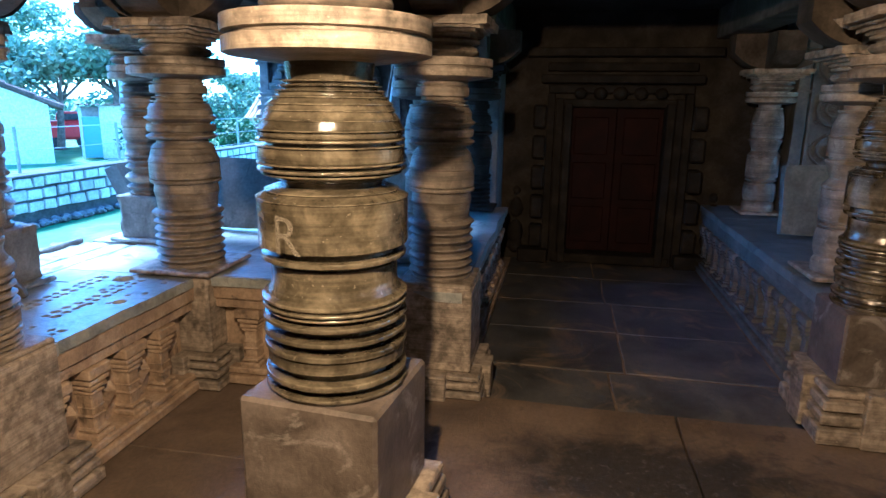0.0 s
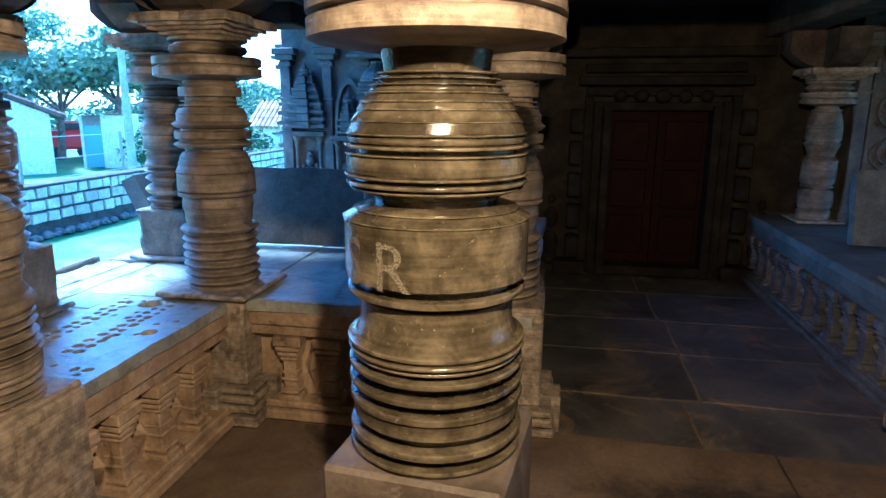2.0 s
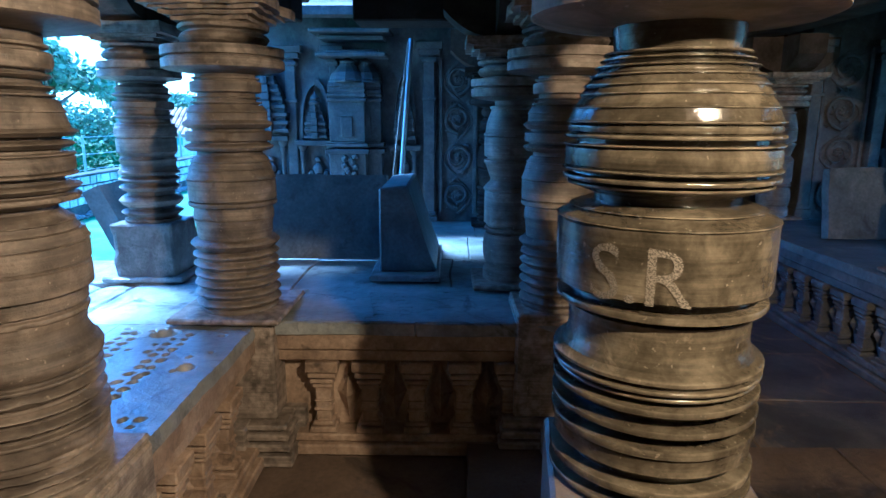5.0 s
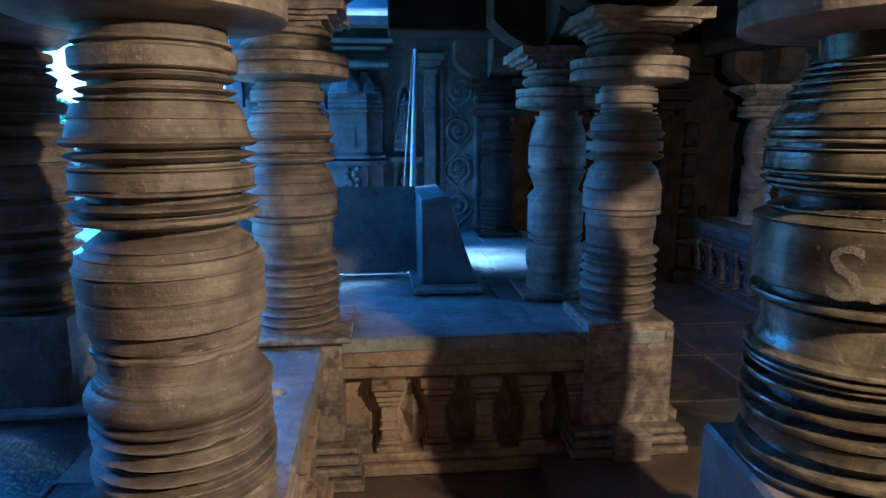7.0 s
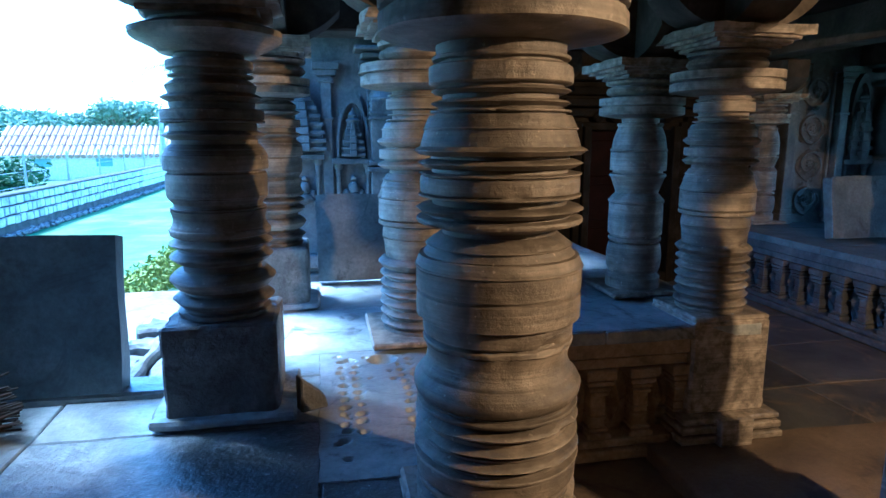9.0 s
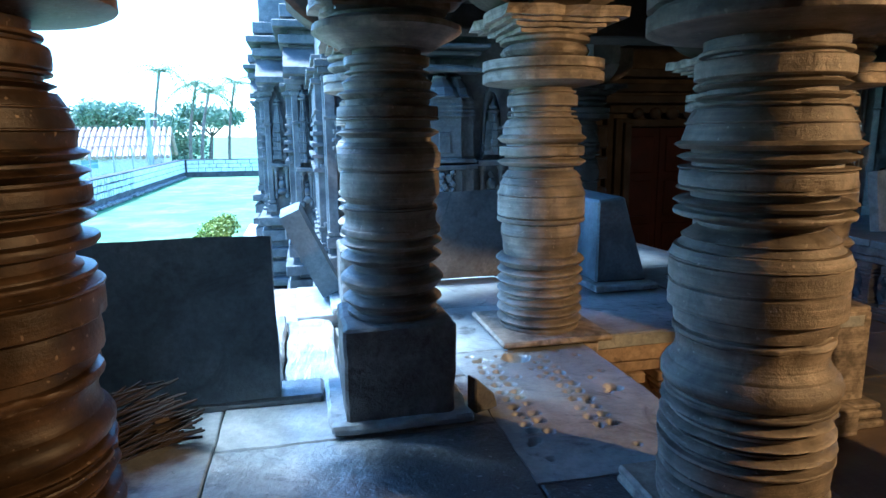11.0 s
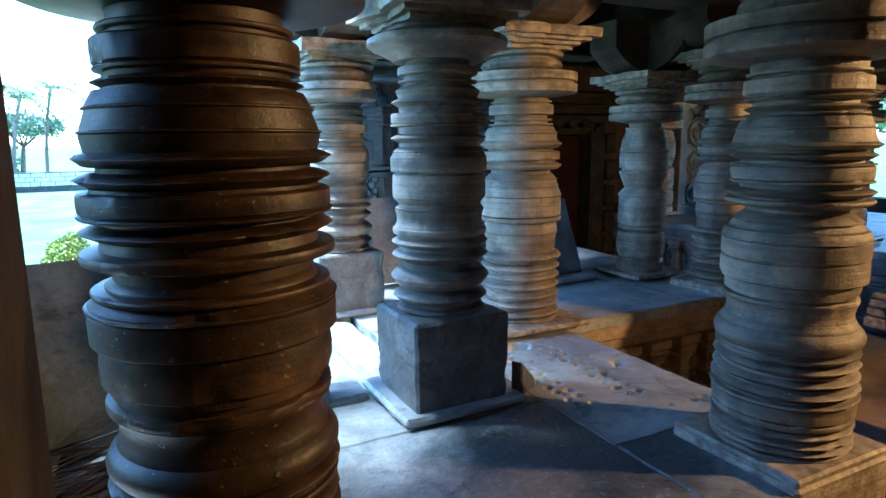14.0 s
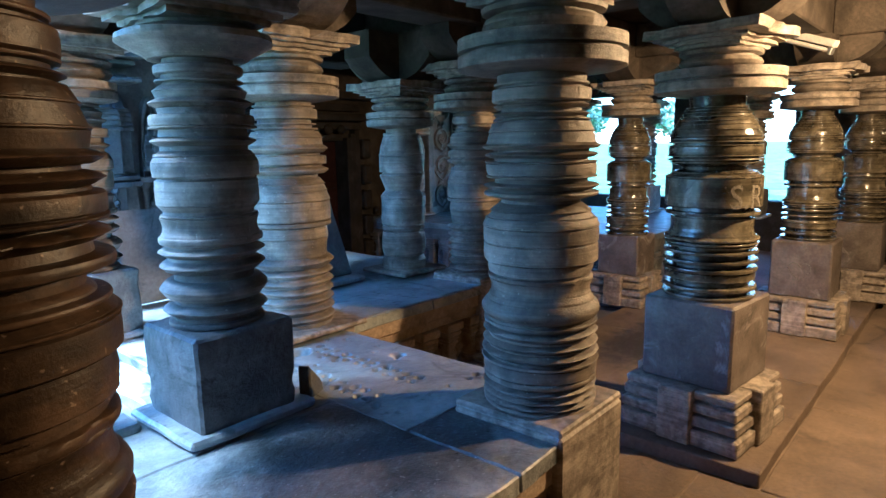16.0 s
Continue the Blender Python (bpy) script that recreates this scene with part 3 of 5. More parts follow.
def seat_front(x0, y0, x1, y1, skip=(0.0, 0.0), mat=None):
    """Front of the raised seat along a line, with the seat on the line's left hand."""
    a, b = Vector((x0, y0, 0)), Vector((x1, y1, 0))
    run, length = (b - a).normalized(), (b - a).length
    m = Matrix.Translation(a) @ Matrix((( run.x, -run.y, 0, 0), (run.y, run.x, 0, 0), (0, 0, 1, 0), (0, 0, 0, 1)))
    top = empty("seat_front", m)
    tagged(top, "carved stone seat front with pilasters and diamond panels", "bench", kind="structure")
    mat = mat or BENCH
    part("fascia", box(0, length, -0.012, 0.20, 0.53, SEAT - 0.066, 0.008), mat, top)
    part("fascia", box(0, length, 0.008, 0.20, 0.47, 0.526, 0.006), mat, top)
    part("base_course", box(0, length, -0.05, 0.2, 0, 0.055, 0.008), mat, top)
    part("base_course", box(0, length, -0.025, 0.2, 0.06, 0.10, 0.008), mat, top)
    part("recess", box(0, length, 0.105, 0.2, 0.10, 0.47), mat, top)
    span = length - skip[0] - skip[1]
    n = max(2, round(span / 0.235))
    rnd = random.Random(round(10 * length))
    for k in range(n + 1):
        u = skip[0] + k * span / n
        w = rnd.uniform(0.92, 1.08)
        bm = bmesh.new()
        add_box(bm, u - 0.040 * w, u + 0.040 * w, 0.018, 0.12, 0.13, 0.36, 0.007)
        for z, e, h, f in ((0.098, 0.066, 0.03, -0.012), (0.132, 0.054, 0.02, 0.0), (0.205, 0.047, 0.016, 0.010), (0.250, 0.045, 0.012, 0.012), (0.325, 0.050, 0.020, 0.006), (0.352, 0.060, 0.022, -0.002), (0.382, 0.070, 0.026, -0.010), (0.416, 0.082, 0.052, -0.018)):
            add_box(bm, u - e * w, u + e * w, f, 0.12, z, z + h, 0.006)
        for v in bm.verts:
            v.co += 0.004 * Vector(noise.noise_vector(v.co * 24 + Vector((x0, y0, 0))))
        part("pilaster", bm, mat, top)
        if k < n:
            c = u + span / n / 2
            bm = bmesh.new()
            for half, tall, y_rim, y_tip in ((0.062, 0.16, 0.106, 0.045), (0.036, 0.09, 0.075, 0.020)):
                rim = [bm.verts.new((c + p, y_rim, 0.275 + q)) for p, q in ((half, 0), (0, tall), (-half, 0), (0, -tall))]
                tip = bm.verts.new((c, y_tip, 0.275))
                for i in range(4):
                    bm.faces.new([rim[i], rim[(i + 1) % 4], tip])
                bm.faces.new(rim)
            part("diamond_relief", bm, mat, top)
    return top


def seat_body(name, x0, x1, y0, y1, z0=-0.3):
    setting(name, box(x0, x1, y0, y1, z0, SEAT - 0.075), ROUGH, "rough stone core of the raised seat platform", "platform")


seat_body("platform_core_1", -4.93, -2.26, 1.92, 2.95, -0.9)
seat_body("platform_core_2", -3.32, -2.26, 2.95, 4.55, -0.9)
seat_body("platform_core_3", -2.26, -0.70, 3.45, 4.55, -0.9)
seat_body("platform_core_4", -1.47, -0.70, 4.55, 6.2, -0.9)
seat_body("platform_core_5", 1.68, 4.2, 3.45, 6.9, -0.9)
seat_front(-4.93, 1.75, -2.10, 1.75, (0.1, 0.36))
seat_front(-2.10, 1.75, -2.10, 3.28, (0.38, 0.36))
seat_front(-2.10, 3.28, -0.53, 3.28, (0.30, 0.35))
seat_front(-0.53, 3.28, -0.53, 6.2, (0.4, 0.1))
# Far seat in darker stone; its shade is put into the colour.
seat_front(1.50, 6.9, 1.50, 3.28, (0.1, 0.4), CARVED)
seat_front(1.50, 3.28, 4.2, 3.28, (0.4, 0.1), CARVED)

PAVE = []      # paving pieces, laid at the end of the file


def seat_top(name, x0, x1, y0, y1, cols, rows_, label="worn bluish grey stone seat slabs with drilled game holes", mat=None):
    deck = empty(name, Matrix.Identity(4))
    tagged(deck, label, "platform", kind="structure")
    PAVE.append((deck, "seat_slab", x0, x1, y0, y1, SEAT - 0.07, SEAT, cols, rows_, mat or PLATFORM))


seat_top("platform_top_1", -4.94, -3.60, 1.715, 2.84, 1, 2)
seat_top("platform_top_2", -3.60, -2.70, 1.715, 2.54, 1, 1, "worn stone seat slab with pale scuffs, dark stain and painted pillar shadow", SHADOWPATCHED)
seat_top("platform_top_10", -3.60, -2.70, 2.54, 2.95, 1, 1)
seat_top("platform_top_8", -2.70, -2.075, 1.715, 2.16, 1, 1, "worn stone seat slab with pale scuffs, dark stain and painted pillar shadow", SHADOWPATCHED)
seat_top("platform_top_9", -2.955, -2.70, 2.95, 3.20, 1, 1)
seat_top("platform_top_3", -2.955, -2.075, 3.20, 4.59, 1, 2)
seat_top("platform_top_7", -3.36, -2.96, 3.92, 4.59, 1, 1)
def rough_box(x0, x1, y0, y1, z0, z1, bite=0.012):
    """A weathered strip of stone with an uneven top and edges."""
    bm = box(x0, x1, y0, y1, z0, z1, 0.010)
    bmesh.ops.subdivide_edges(bm, edges=[e for e in bm.edges if e.calc_length() > 0.05], cuts=11, use_grid_fill=True)
    for v in bm.verts:
        p = v.co.copy()
        v.co += bite * Vector(noise.noise_vector(p * 9)) * (0.4 if p.z < z1 - 0.03 else 1.0) + 0.4 * bite * Vector(noise.noise_vector(p * 31))
    return bm


setting("ledge_1", rough_box(-3.145, -2.985, 2.96, 3.91, SEAT - 0.08, SEAT - 0.012), PLATFORM, "narrow worn stone strip along the seat's outer edge", "ledge")
setting("ledge_3", rough_box(-4.94, -3.25, 2.84, 3.0, SEAT - 0.07, SEAT + 0.022, 0.008), PLATFORM, "raised worn stone strip under the backrest", "ledge")
setting("ledge_2", rough_box(-3.40, -3.18, 2.96, 3.91, SEAT - 0.10, SEAT - 0.02, 0.016), PLATFORM, "narrow worn stone strip along the seat's outer edge", "ledge")
setting("ledge_lip", rough_box(-3.45, -3.405, 2.96, 3.91, SEAT - 0.15, SEAT + 0.012), ROUGH, "dark stone lip along the seat's outer edge", "ledge")
seat_top("platform_top_4", -2.075, -0.495, 3.245, 4.59, 2, 2)
seat_top("platform_top_5", -1.50, -0.495, 4.59, 6.2, 2, 2)
seat_top("platform_top_6", 1.465, 4.25, 3.245, 6.9, 3, 4, "dark blue-grey seat slabs across the aisle, shade put into their colour", SLAB)

# ceiling and beams
bm = bmesh.new()
add_box(bm, -5.3, -3.45, -3.2, 2.12, 2.62, 2.95)
add_box(bm, -5.0, -3.45, 2.12, 3.05, 2.62, 2.95)
add_box(bm, -3.45, 5.4, -3.2, 3.6, 2.62, 2.95)
add_box(bm, -3.45, 5.4, 3.6, 4.9, 2.62, 2.95)
# Out-of-view roof pieces lengthened to cut sky light at the shrine wall.
add_box(bm, -2.9, -1.72, 4.9, 5.35, 2.66, 2.90)
add_box(bm, -1.72, 5.4, 4.9, 6.2, 2.62, 2.95)
add_box(bm, -0.62, 5.4, 6.2, 7.4, 2.62, 2.95)
setting("ceiling", bm, CEILING, "stone ceiling slabs with the hall's shade in their colour", "ceiling")


def beam(x0, x1, y0, y1):
    b = tagged(empty("beam", Matrix.Identity(4)), "dark weathered stone ceiling beam", "beam", "ceiling beams", "structure")
    part("beam_body", box(x0, x1, y0, y1, BEAM + 0.004, 2.62, 0.01), BEAMSTONE, b)


for y in (1.9, 3.42):
    beam(-4.9, 4.6, y - 0.15, y + 0.15)
for x in (-3.83, -2.24, -0.68, 1.6, 3.1):
    beam(x - 0.146, x + 0.146, -2.8, 1.75)
    beam(x - 0.146, x + 0.146, 2.05, 3.27)
    if x > -3.5:
        beam(x - 0.146, x + 0.146, 3.57, 4.7 if x < -1 else 6.9)

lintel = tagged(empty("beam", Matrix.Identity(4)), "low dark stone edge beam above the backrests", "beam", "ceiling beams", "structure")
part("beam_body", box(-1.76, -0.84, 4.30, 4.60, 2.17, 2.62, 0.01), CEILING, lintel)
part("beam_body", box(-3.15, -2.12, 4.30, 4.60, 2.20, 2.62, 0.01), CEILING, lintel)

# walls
# Walls added to shut out daylight; their dark colour keeps bounce low.
setting("wall_south", box(-5.3, 5.6, -3.5, -3.2, -0.35, 2.95), CEILING, "plain dark wall added to close the hall from light", "wall")
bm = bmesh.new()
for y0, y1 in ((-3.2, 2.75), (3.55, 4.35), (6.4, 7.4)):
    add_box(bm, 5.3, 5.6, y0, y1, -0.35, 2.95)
# North opening lengthened out of view to let daylight onto the carved wall.
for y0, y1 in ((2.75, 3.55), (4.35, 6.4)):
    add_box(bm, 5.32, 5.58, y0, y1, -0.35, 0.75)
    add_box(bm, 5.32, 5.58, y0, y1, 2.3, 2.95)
setting("wall_east", bm, CEILING, "plain dark wall added to close the hall from light", "wall")
# Unseen; ends where western daylight should reach the platform.
setting("wall_west", box(-5.3, -4.95, -3.2, 2.12, -0.9, 2.95), CEILING, "plain dark wall added to close the hall from light", "wall")
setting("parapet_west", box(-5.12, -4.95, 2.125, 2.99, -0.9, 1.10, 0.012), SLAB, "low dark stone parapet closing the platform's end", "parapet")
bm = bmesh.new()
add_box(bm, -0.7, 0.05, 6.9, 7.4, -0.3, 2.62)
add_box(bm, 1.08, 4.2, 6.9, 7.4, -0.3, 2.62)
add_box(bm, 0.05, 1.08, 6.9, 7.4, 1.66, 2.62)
setting("wall_north", bm, CEILING, "carved stone wall around the shrine doorway with shade in its colour", "wall")

# ---- backrests ----
def backrest(x, y, turn, length, h, lean=8, thick=0.10, cut=0.0, label="dark sloping stone backrest slab of the seat"):
    """A slab leaning outwards along its local x; cut slopes one end."""
    s = empty("backrest_slab", pose(x, y, SEAT + 0.004, 0, 0, turn))
    tagged(s, label, "backrest", "stone backrests", "thing")
    bm = bmesh.new()
    m = Matrix.Rotation(radians(-lean), 4, "X")
    add_prism(bm, [(0, 0), (length, 0), (length - cut, h), (0, h)], m, thick)
    bmesh.ops.subdivide_edges(bm, edges=list(bm.edges), cuts=5, use_grid_fill=True)
    for v in bm.verts:
        v.co += 0.010 * Vector(noise.noise_vector(v.co * 5 + Vector((x, y, 0))))
    low = min(v.co.z for v in bm.verts)
    for v in bm.verts:
        v.co.z -= low
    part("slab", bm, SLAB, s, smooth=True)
    return s


backrest(-2.72, 4.46, 0, 1.12, 0.55, 10, label="dark rough stone backrest slab under the carved wall")
backrest(-4.80, 2.84, 0, 1.40, 0.57, 12, 0.09, 0.015, label="tall dark stone backrest slab at the platform's outer edge")
backrest(-3.10, 4.22, 90, 0.40, 0.52, 25, 0.12, 0.0, label="short broken stone backrest slab beside the outer pillar")
backrest(1.75, 5.25, 0, 1.4, 0.55, 10, label="blue-lit stone backrest slab across the aisle")


def end_slab(x, y, length):
    """Thick sloping backrest that ends the seat, on a thin footing stone."""
    s = tagged(empty("backrest_end", pose(x, y, SEAT + 0.004)), "thick wedge-shaped dark stone backrest on a footing stone", "backrest", "stone backrests", "thing")
    bm = bmesh.new()
    add_prism(bm, [(0, 0.035), (0.34, 0.035), (0.27, 0.22), (0.17, 0.55), (0.0, 0.53)], Matrix.Identity(4), length)
    bmesh.ops.bevel(bm, geom=list(bm.edges), offset=0.012, segments=1, affect="EDGES")
    part("wedge", bm, SLAB, s)
    part("footing", box(-0.05, 0.36, -0.10, length, 0, 0.036, 0.008), PLATFORM, s)


end_slab(-1.60, 4.06, 0.85)

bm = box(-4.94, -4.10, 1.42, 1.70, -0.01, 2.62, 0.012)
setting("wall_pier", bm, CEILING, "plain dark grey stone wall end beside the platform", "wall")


# ---- carved shrine wall ----
def carved_wall(name, label, blocks):
    w = tagged(empty(name, Matrix.Identity(4)), label, "wall", kind="structure")
    for x0, x1, y0, y1, z1 in blocks:
        part("wall_body", box(x0, x1, y0, y1, -0.9, z1, 0.01), CARVED, w)
    return w


def wall_pilaster(w, x, y, half, z0, z1, out=0.06):
    """A flat pilaster with base, collar and bracket head, standing out towards -y."""
    bm = bmesh.new()
    add_box(bm, x - half, x + half, y - out, y + 0.02, z0, z1, 0.006)
    for z, e, h in ((z0, 0.025, 0.10), (z0 + 0.11, 0.015, 0.04), (z0 + (z1 - z0) * 0.70, 0.014, 0.03), (z1 - 0.16, 0.02, 0.04), (z1 - 0.10, 0.045, 0.05), (z1 - 0.05, 0.07, 0.06)):
        add_box(bm, x - half - e, x + half + e, y - out - e * 0.7, y + 0.02, z, z + h, 0.005)
    part("pilaster", bm, CARVED, w)


def small_tower(w, x, y, half, z0, z1, tiers=6):
    """A stepped miniature temple tower with a finial, over two colonnettes."""
    bm = bmesh.new()
    h = (z1 - z0) / (tiers + 1)
    for k in range(tiers):
        e = half * (1 - 0.78 * (k / tiers) ** 2.2)
        add_box(bm, x - e, x + e, y - 0.10 - e * 0.25, y + 0.02, z0 + k * h, z0 + (k + 0.45) * h, 0.004)
        add_box(bm, x - e * 0.86, x + e * 0.86, y - 0.08 - e * 0.2, y + 0.02, z0 + (k + 0.45) * h, z0 + (k + 1) * h + 0.002, 0.004)
        add_box(bm, x - e * 0.28, x + e * 0.28, y - 0.125 - e * 0.28, y + 0.02, z0 + k * h, z0 + (k + 0.9) * h, 0.004)
    part("miniature_tower", bm, CARVED, w)
    z = z0 + tiers * h
    part("tower_finial", lathe([(0.05, z), (0.06, z + 0.02), (0.035, z + 0.04), (0.045, z + 0.06), (0.012, z + 0.10), (0.004, z + 0.13)], seg=14, cx=x, cy=y - 0.08), CARVED, w, smooth=True)


def niche(w, x, y, half, z0, z1, arch=0.0):
    """Two colonnettes and a lintel around a recess with a seated stone shape."""
    for s in (-1, 1):
        bm = bmesh.new()
        u = x + s * half
        add_lathe(bm, [(0.030, z0), (0.030, z0 + 0.05), (0.020, z0 + 0.06), (0.022, z1 - 0.10), (0.032, z1 - 0.08), (0.026, z1 - 0.05), (0.045, z1 - 0.02), (0.045, z1)], seg=12, cx=u, cy=y - 0.05)
        part("colonnette", bm, CARVED, w, smooth=True)
    part("niche_lintel", box(x - half - 0.06, x + half + 0.06, y - 0.11, y + 0.02, z1, z1 + 0.05, 0.006), CARVED, w)
    bm = bmesh.new()
    for k, (dx, dz, r, q) in enumerate(((0, 0.06, 0.075, 0.7), (0, 0.15, 0.050, 1.2), (0.0, 0.235, 0.030, 1.0), (-0.07, 0.10, 0.03, 1.5), (0.07, 0.10, 0.03, 1.5), (-0.09, 0.03, 0.035, 0.8), (0.09, 0.03, 0.035, 0.8))):
        bmesh.ops.create_icosphere(bm, subdivisions=2, radius=r, matrix=Matrix.Translation((x + dx, y - 0.03, z0 + dz + 0.02)) @ Matrix.Diagonal((1, 0.8, q, 1)))
    for v in bm.verts:
        v.co += 0.012 * Vector(noise.noise_vector(v.co * 22))
    part("worn_relief", bm, CARVED, w, smooth=True)
    if arch:
        bm = bmesh.new()
        pts = [(half * math.cos(a) * 0.95, arch * math.sin(a) ** 0.8) for a in [math.pi * k / 18 for k in range(19)]]
        for (xa, za), (xb, zb) in zip(pts, pts[1:]):
            add_prism(bm, [(x + xa, z1 + 0.05 + za), (x + xb, z1 + 0.05 + zb), (x + xb * 1.18, z1 + 0.05 + zb * 1.12), (x + xa * 1.18, z1 + 0.05 + za * 1.12)], Matrix.Translation((0, y - 0.07, 0)), 0.08)
        part("arch", bm, CARVED, w)


def shrine_pilaster(w, x, y, z0):
    """A projecting stepped pilaster shaped like a small shrine with a domed top."""
    bm = bmesh.new()
    for dx, half, out in ((0.10, 0.14, 0.16), (-0.05, 0.16, 0.26)):
        u = x + dx
        steps = [(z0, z0 + 0.30, half), (z0 + 0.30, z0 + 0.34, half + 0.03), (z0 + 0.36, z0 + 0.39, half + 0.02), (z0 + 0.39, z0 + 0.41, half - 0.01), (z0 + 0.41, z0 + 0.74, half - 0.005)]
        for k in range(4):
            steps.append((z0 + 0.75 + 0.04 * k, z0 + 0.775 + 0.04 * k, half + 0.012 - 0.004 * k))
        steps += [(z0 + 0.735, z0 + 0.91, half - 0.005)]
        for a, b, e in steps:
            add_box(bm, u - e, u + e, y - out - (e - half), y + 0.02, a, b, 0.004)
        bell = [(1.04, 0.0), (1.06, 0.015), (0.98, 0.03), (0.96, 0.05), (0.86, 0.085), (0.66, 0.115), (0.50, 0.14), (0.40, 0.165), (0.42, 0.18), (0.24, 0.20), (0.05, 0.215)]
        add_lathe(bm, [(half * q * 1.05, z0 + 0.91 + h) for q, h in bell], seg=12, cx=u, cy=y - out * 0.45)
        add_box(bm, u - 0.05, u + 0.05, y - out - 0.015, y + 0.02, z0 + 0.45, z0 + 0.62, 0.004)
    part("shrine_pilaster", bm, CARVED, w)
    bm = bmesh.new()
    for k, (z, e, d) in enumerate(((1.12, 0.30, 0.30), (1.15, 0.22, 0.22), (1.26, 0.28, 0.26), (1.31, 0.34, 0.34))):
        add_box(bm, x - e, x + e, y - d, y + 0.02, z0 + z, z0 + z + 0.035, 0.008)
    part("pilaster_canopy", bm, CARVED, w)
    bm = bmesh.new()
    for k in range(14):
        a = k * 2.4
        bmesh.ops.create_icosphere(bm, subdivisions=1, radius=0.035, matrix=Matrix.Translation((x - 0.03 + 0.05 * math.cos(a), y - 0.27, z0 + 0.03 + 0.019 * k)))
    part("worn_relief", bm, CARVED, w, smooth=True)


def scroll_panel(w, x, y, half, z0, z1):
    """An upright panel of round creeper scrolls with a rosette in each turn."""
    bm = bmesh.new()
    for s in (-1, 1):
        add_box(bm, x + s * half - 0.015, x + s * half + 0.015, y - 0.05, y + 0.02, z0, z1, 0.003)
    add_box(bm, x - half, x + half, y - 0.015, y + 0.02, z0, z1)
    part("panel_border", bm, CARVED, w)
    n = 4
    d = (z1 - z0) / n
    for k in range(n):
        bm = bmesh.new()
        cz, r, s = z0 + (k + 0.5) * d, min(half * 0.80, d * 0.47), 1 if k % 2 else -1
        turns = [(x + s * q * math.cos(a), cz + q * math.sin(a)) for a, q in [(-1.57 + 9.4 * f, r * (1 - 0.74 * f)) for f in [i / 44 for i in range(45)]]]
        tube(bm, turns, y - 0.028, 0.019, 0.010)
        tube(bm, [(x - s * half * 0.80 * math.sin(f * 3.1), cz - d * 0.5 + d * f * 0.9) for f in [i / 10 for i in range(11)]], y - 0.020, 0.012, 0.010)
        for i in range(6):
            a = i * 2 * math.pi / 5
            q = 0 if i == 5 else r * 0.17
            bmesh.ops.create_icosphere(bm, subdivisions=1, radius=0.020, matrix=Matrix.Translation((x + q * math.cos(a), y - 0.030, cz + q * math.sin(a))))
        for i in range(13):
            a = i * 0.68 + k
            q = r * (0.62 if i % 3 else 1.12)
            leaf = Matrix.Translation((x + max(-half * 0.85, min(half * 0.85, q * math.cos(a))), y - 0.022, cz + q * math.sin(a))) @ Matrix.Rotation(-a + 0.6, 4, "Y") @ Matrix.Diagonal((1.7, 0.8, 0.8, 1))
            bmesh.ops.create_icosphere(bm, subdivisions=1, radius=0.017, matrix=leaf)
        part("scroll", bm, CARVED, w, smooth=True)


def tube(bm, pts, y, r0, r1):
    """A tapering round moulding along points in the x, z plane."""
    loops = []
    for i, (px, pz) in enumerate(pts):
        qx, qz = pts[min(i + 1, len(pts) - 1)]
        ox, oz = pts[max(i - 1, 0)]
        t = Vector((qx - ox, 0, qz - oz)).normalized()
        side = Vector((-t.z, 0, t.x))
        r = r0 + (r1 - r0) * i / (len(pts) - 1)
        loops.append([bm.verts.new(Vector((px, y, pz)) + r * (math.cos(b) * side + 1.3 * math.sin(b) * Vector((0, -1, 0)))) for b in [math.pi * h / 3 for h in range(6)]])
    for lo, hi in zip(loops, loops[1:]):
        for h in range(6):
            bm.faces.new([lo[h], lo[(h + 1) % 6], hi[(h + 1) % 6], hi[h]])


def eave(w, x0, x1, y0, y1, z):
    """A sloping stone eave with moulded courses, seen from below and outside."""
    bm = bmesh.new()
    add_prism(bm, [(0, z - 0.10), (0.06, z - 0.12), (0.42, z + 0.10), (0.42, z + 0.22), (0, z - 0.03)], Matrix.Translation((x0, y0 - 0.40, 0)) @ Matrix.Rotation(radians(90), 4, "Z") @ Matrix.Diagonal((1, -1, 1, 1)), x1 - x0)
    add_box(bm, x0 - 0.04, x1 + 0.04, y0 - 0.10, y1, z + 0.24, z + 0.34, 0.01)
    add_box(bm, x0 - 0.10, x1 + 0.10, y0 - 0.18, y1, z + 0.40, z + 0.48, 0.01)
    add_box(bm, x0 - 0.02, x1 + 0.02, y0 - 0.06, y1, z + 0.52, z + 0.66, 0.01)
    part("eave", bm, CARVED, w)


wall_left = carved_wall("wall_shrine_1", "blue-grey carved stone shrine wall with miniature towers and scrolls",
                        [(-3.10, -0.62, 6.25, 8.0, 3.3), (-3.38, -2.9, 8.01, 9.6, 3.3), (-3.74, -3.381, 9.2, 14.0, 3.3), (-4.06, -3.741, 12.5, 16.0, 3.3)])
for x0, x1, y0, y1 in ((-3.15, -0.62, 6.25, 7.9), (-3.44, -3.105, 8.01, 9.5), (-3.80, -3.385, 9.2, 13.5), (-4.12, -3.745, 12.5, 15.9)):
    eave(wall_left, x0, x1, y0, y1, 2.54 if y0 < 7 else 2.34)
    bm = bmesh.new()
    for z, e, h in ((-0.9, 0.20, 0.30), (-0.55, 0.14, 0.14), (-0.36, 0.18, 0.10), (-0.2, 0.10, 0.16), (0.02, 0.15, 0.12), (0.22, 0.08, 0.16), (0.44, 0.13, 0.12)):
        add_box(bm, x0 - 0.6 * e, x1, y0 - e, y1, z, z + h, 0.012)
    part("plinth_courses", bm, CARVED, wall_left)
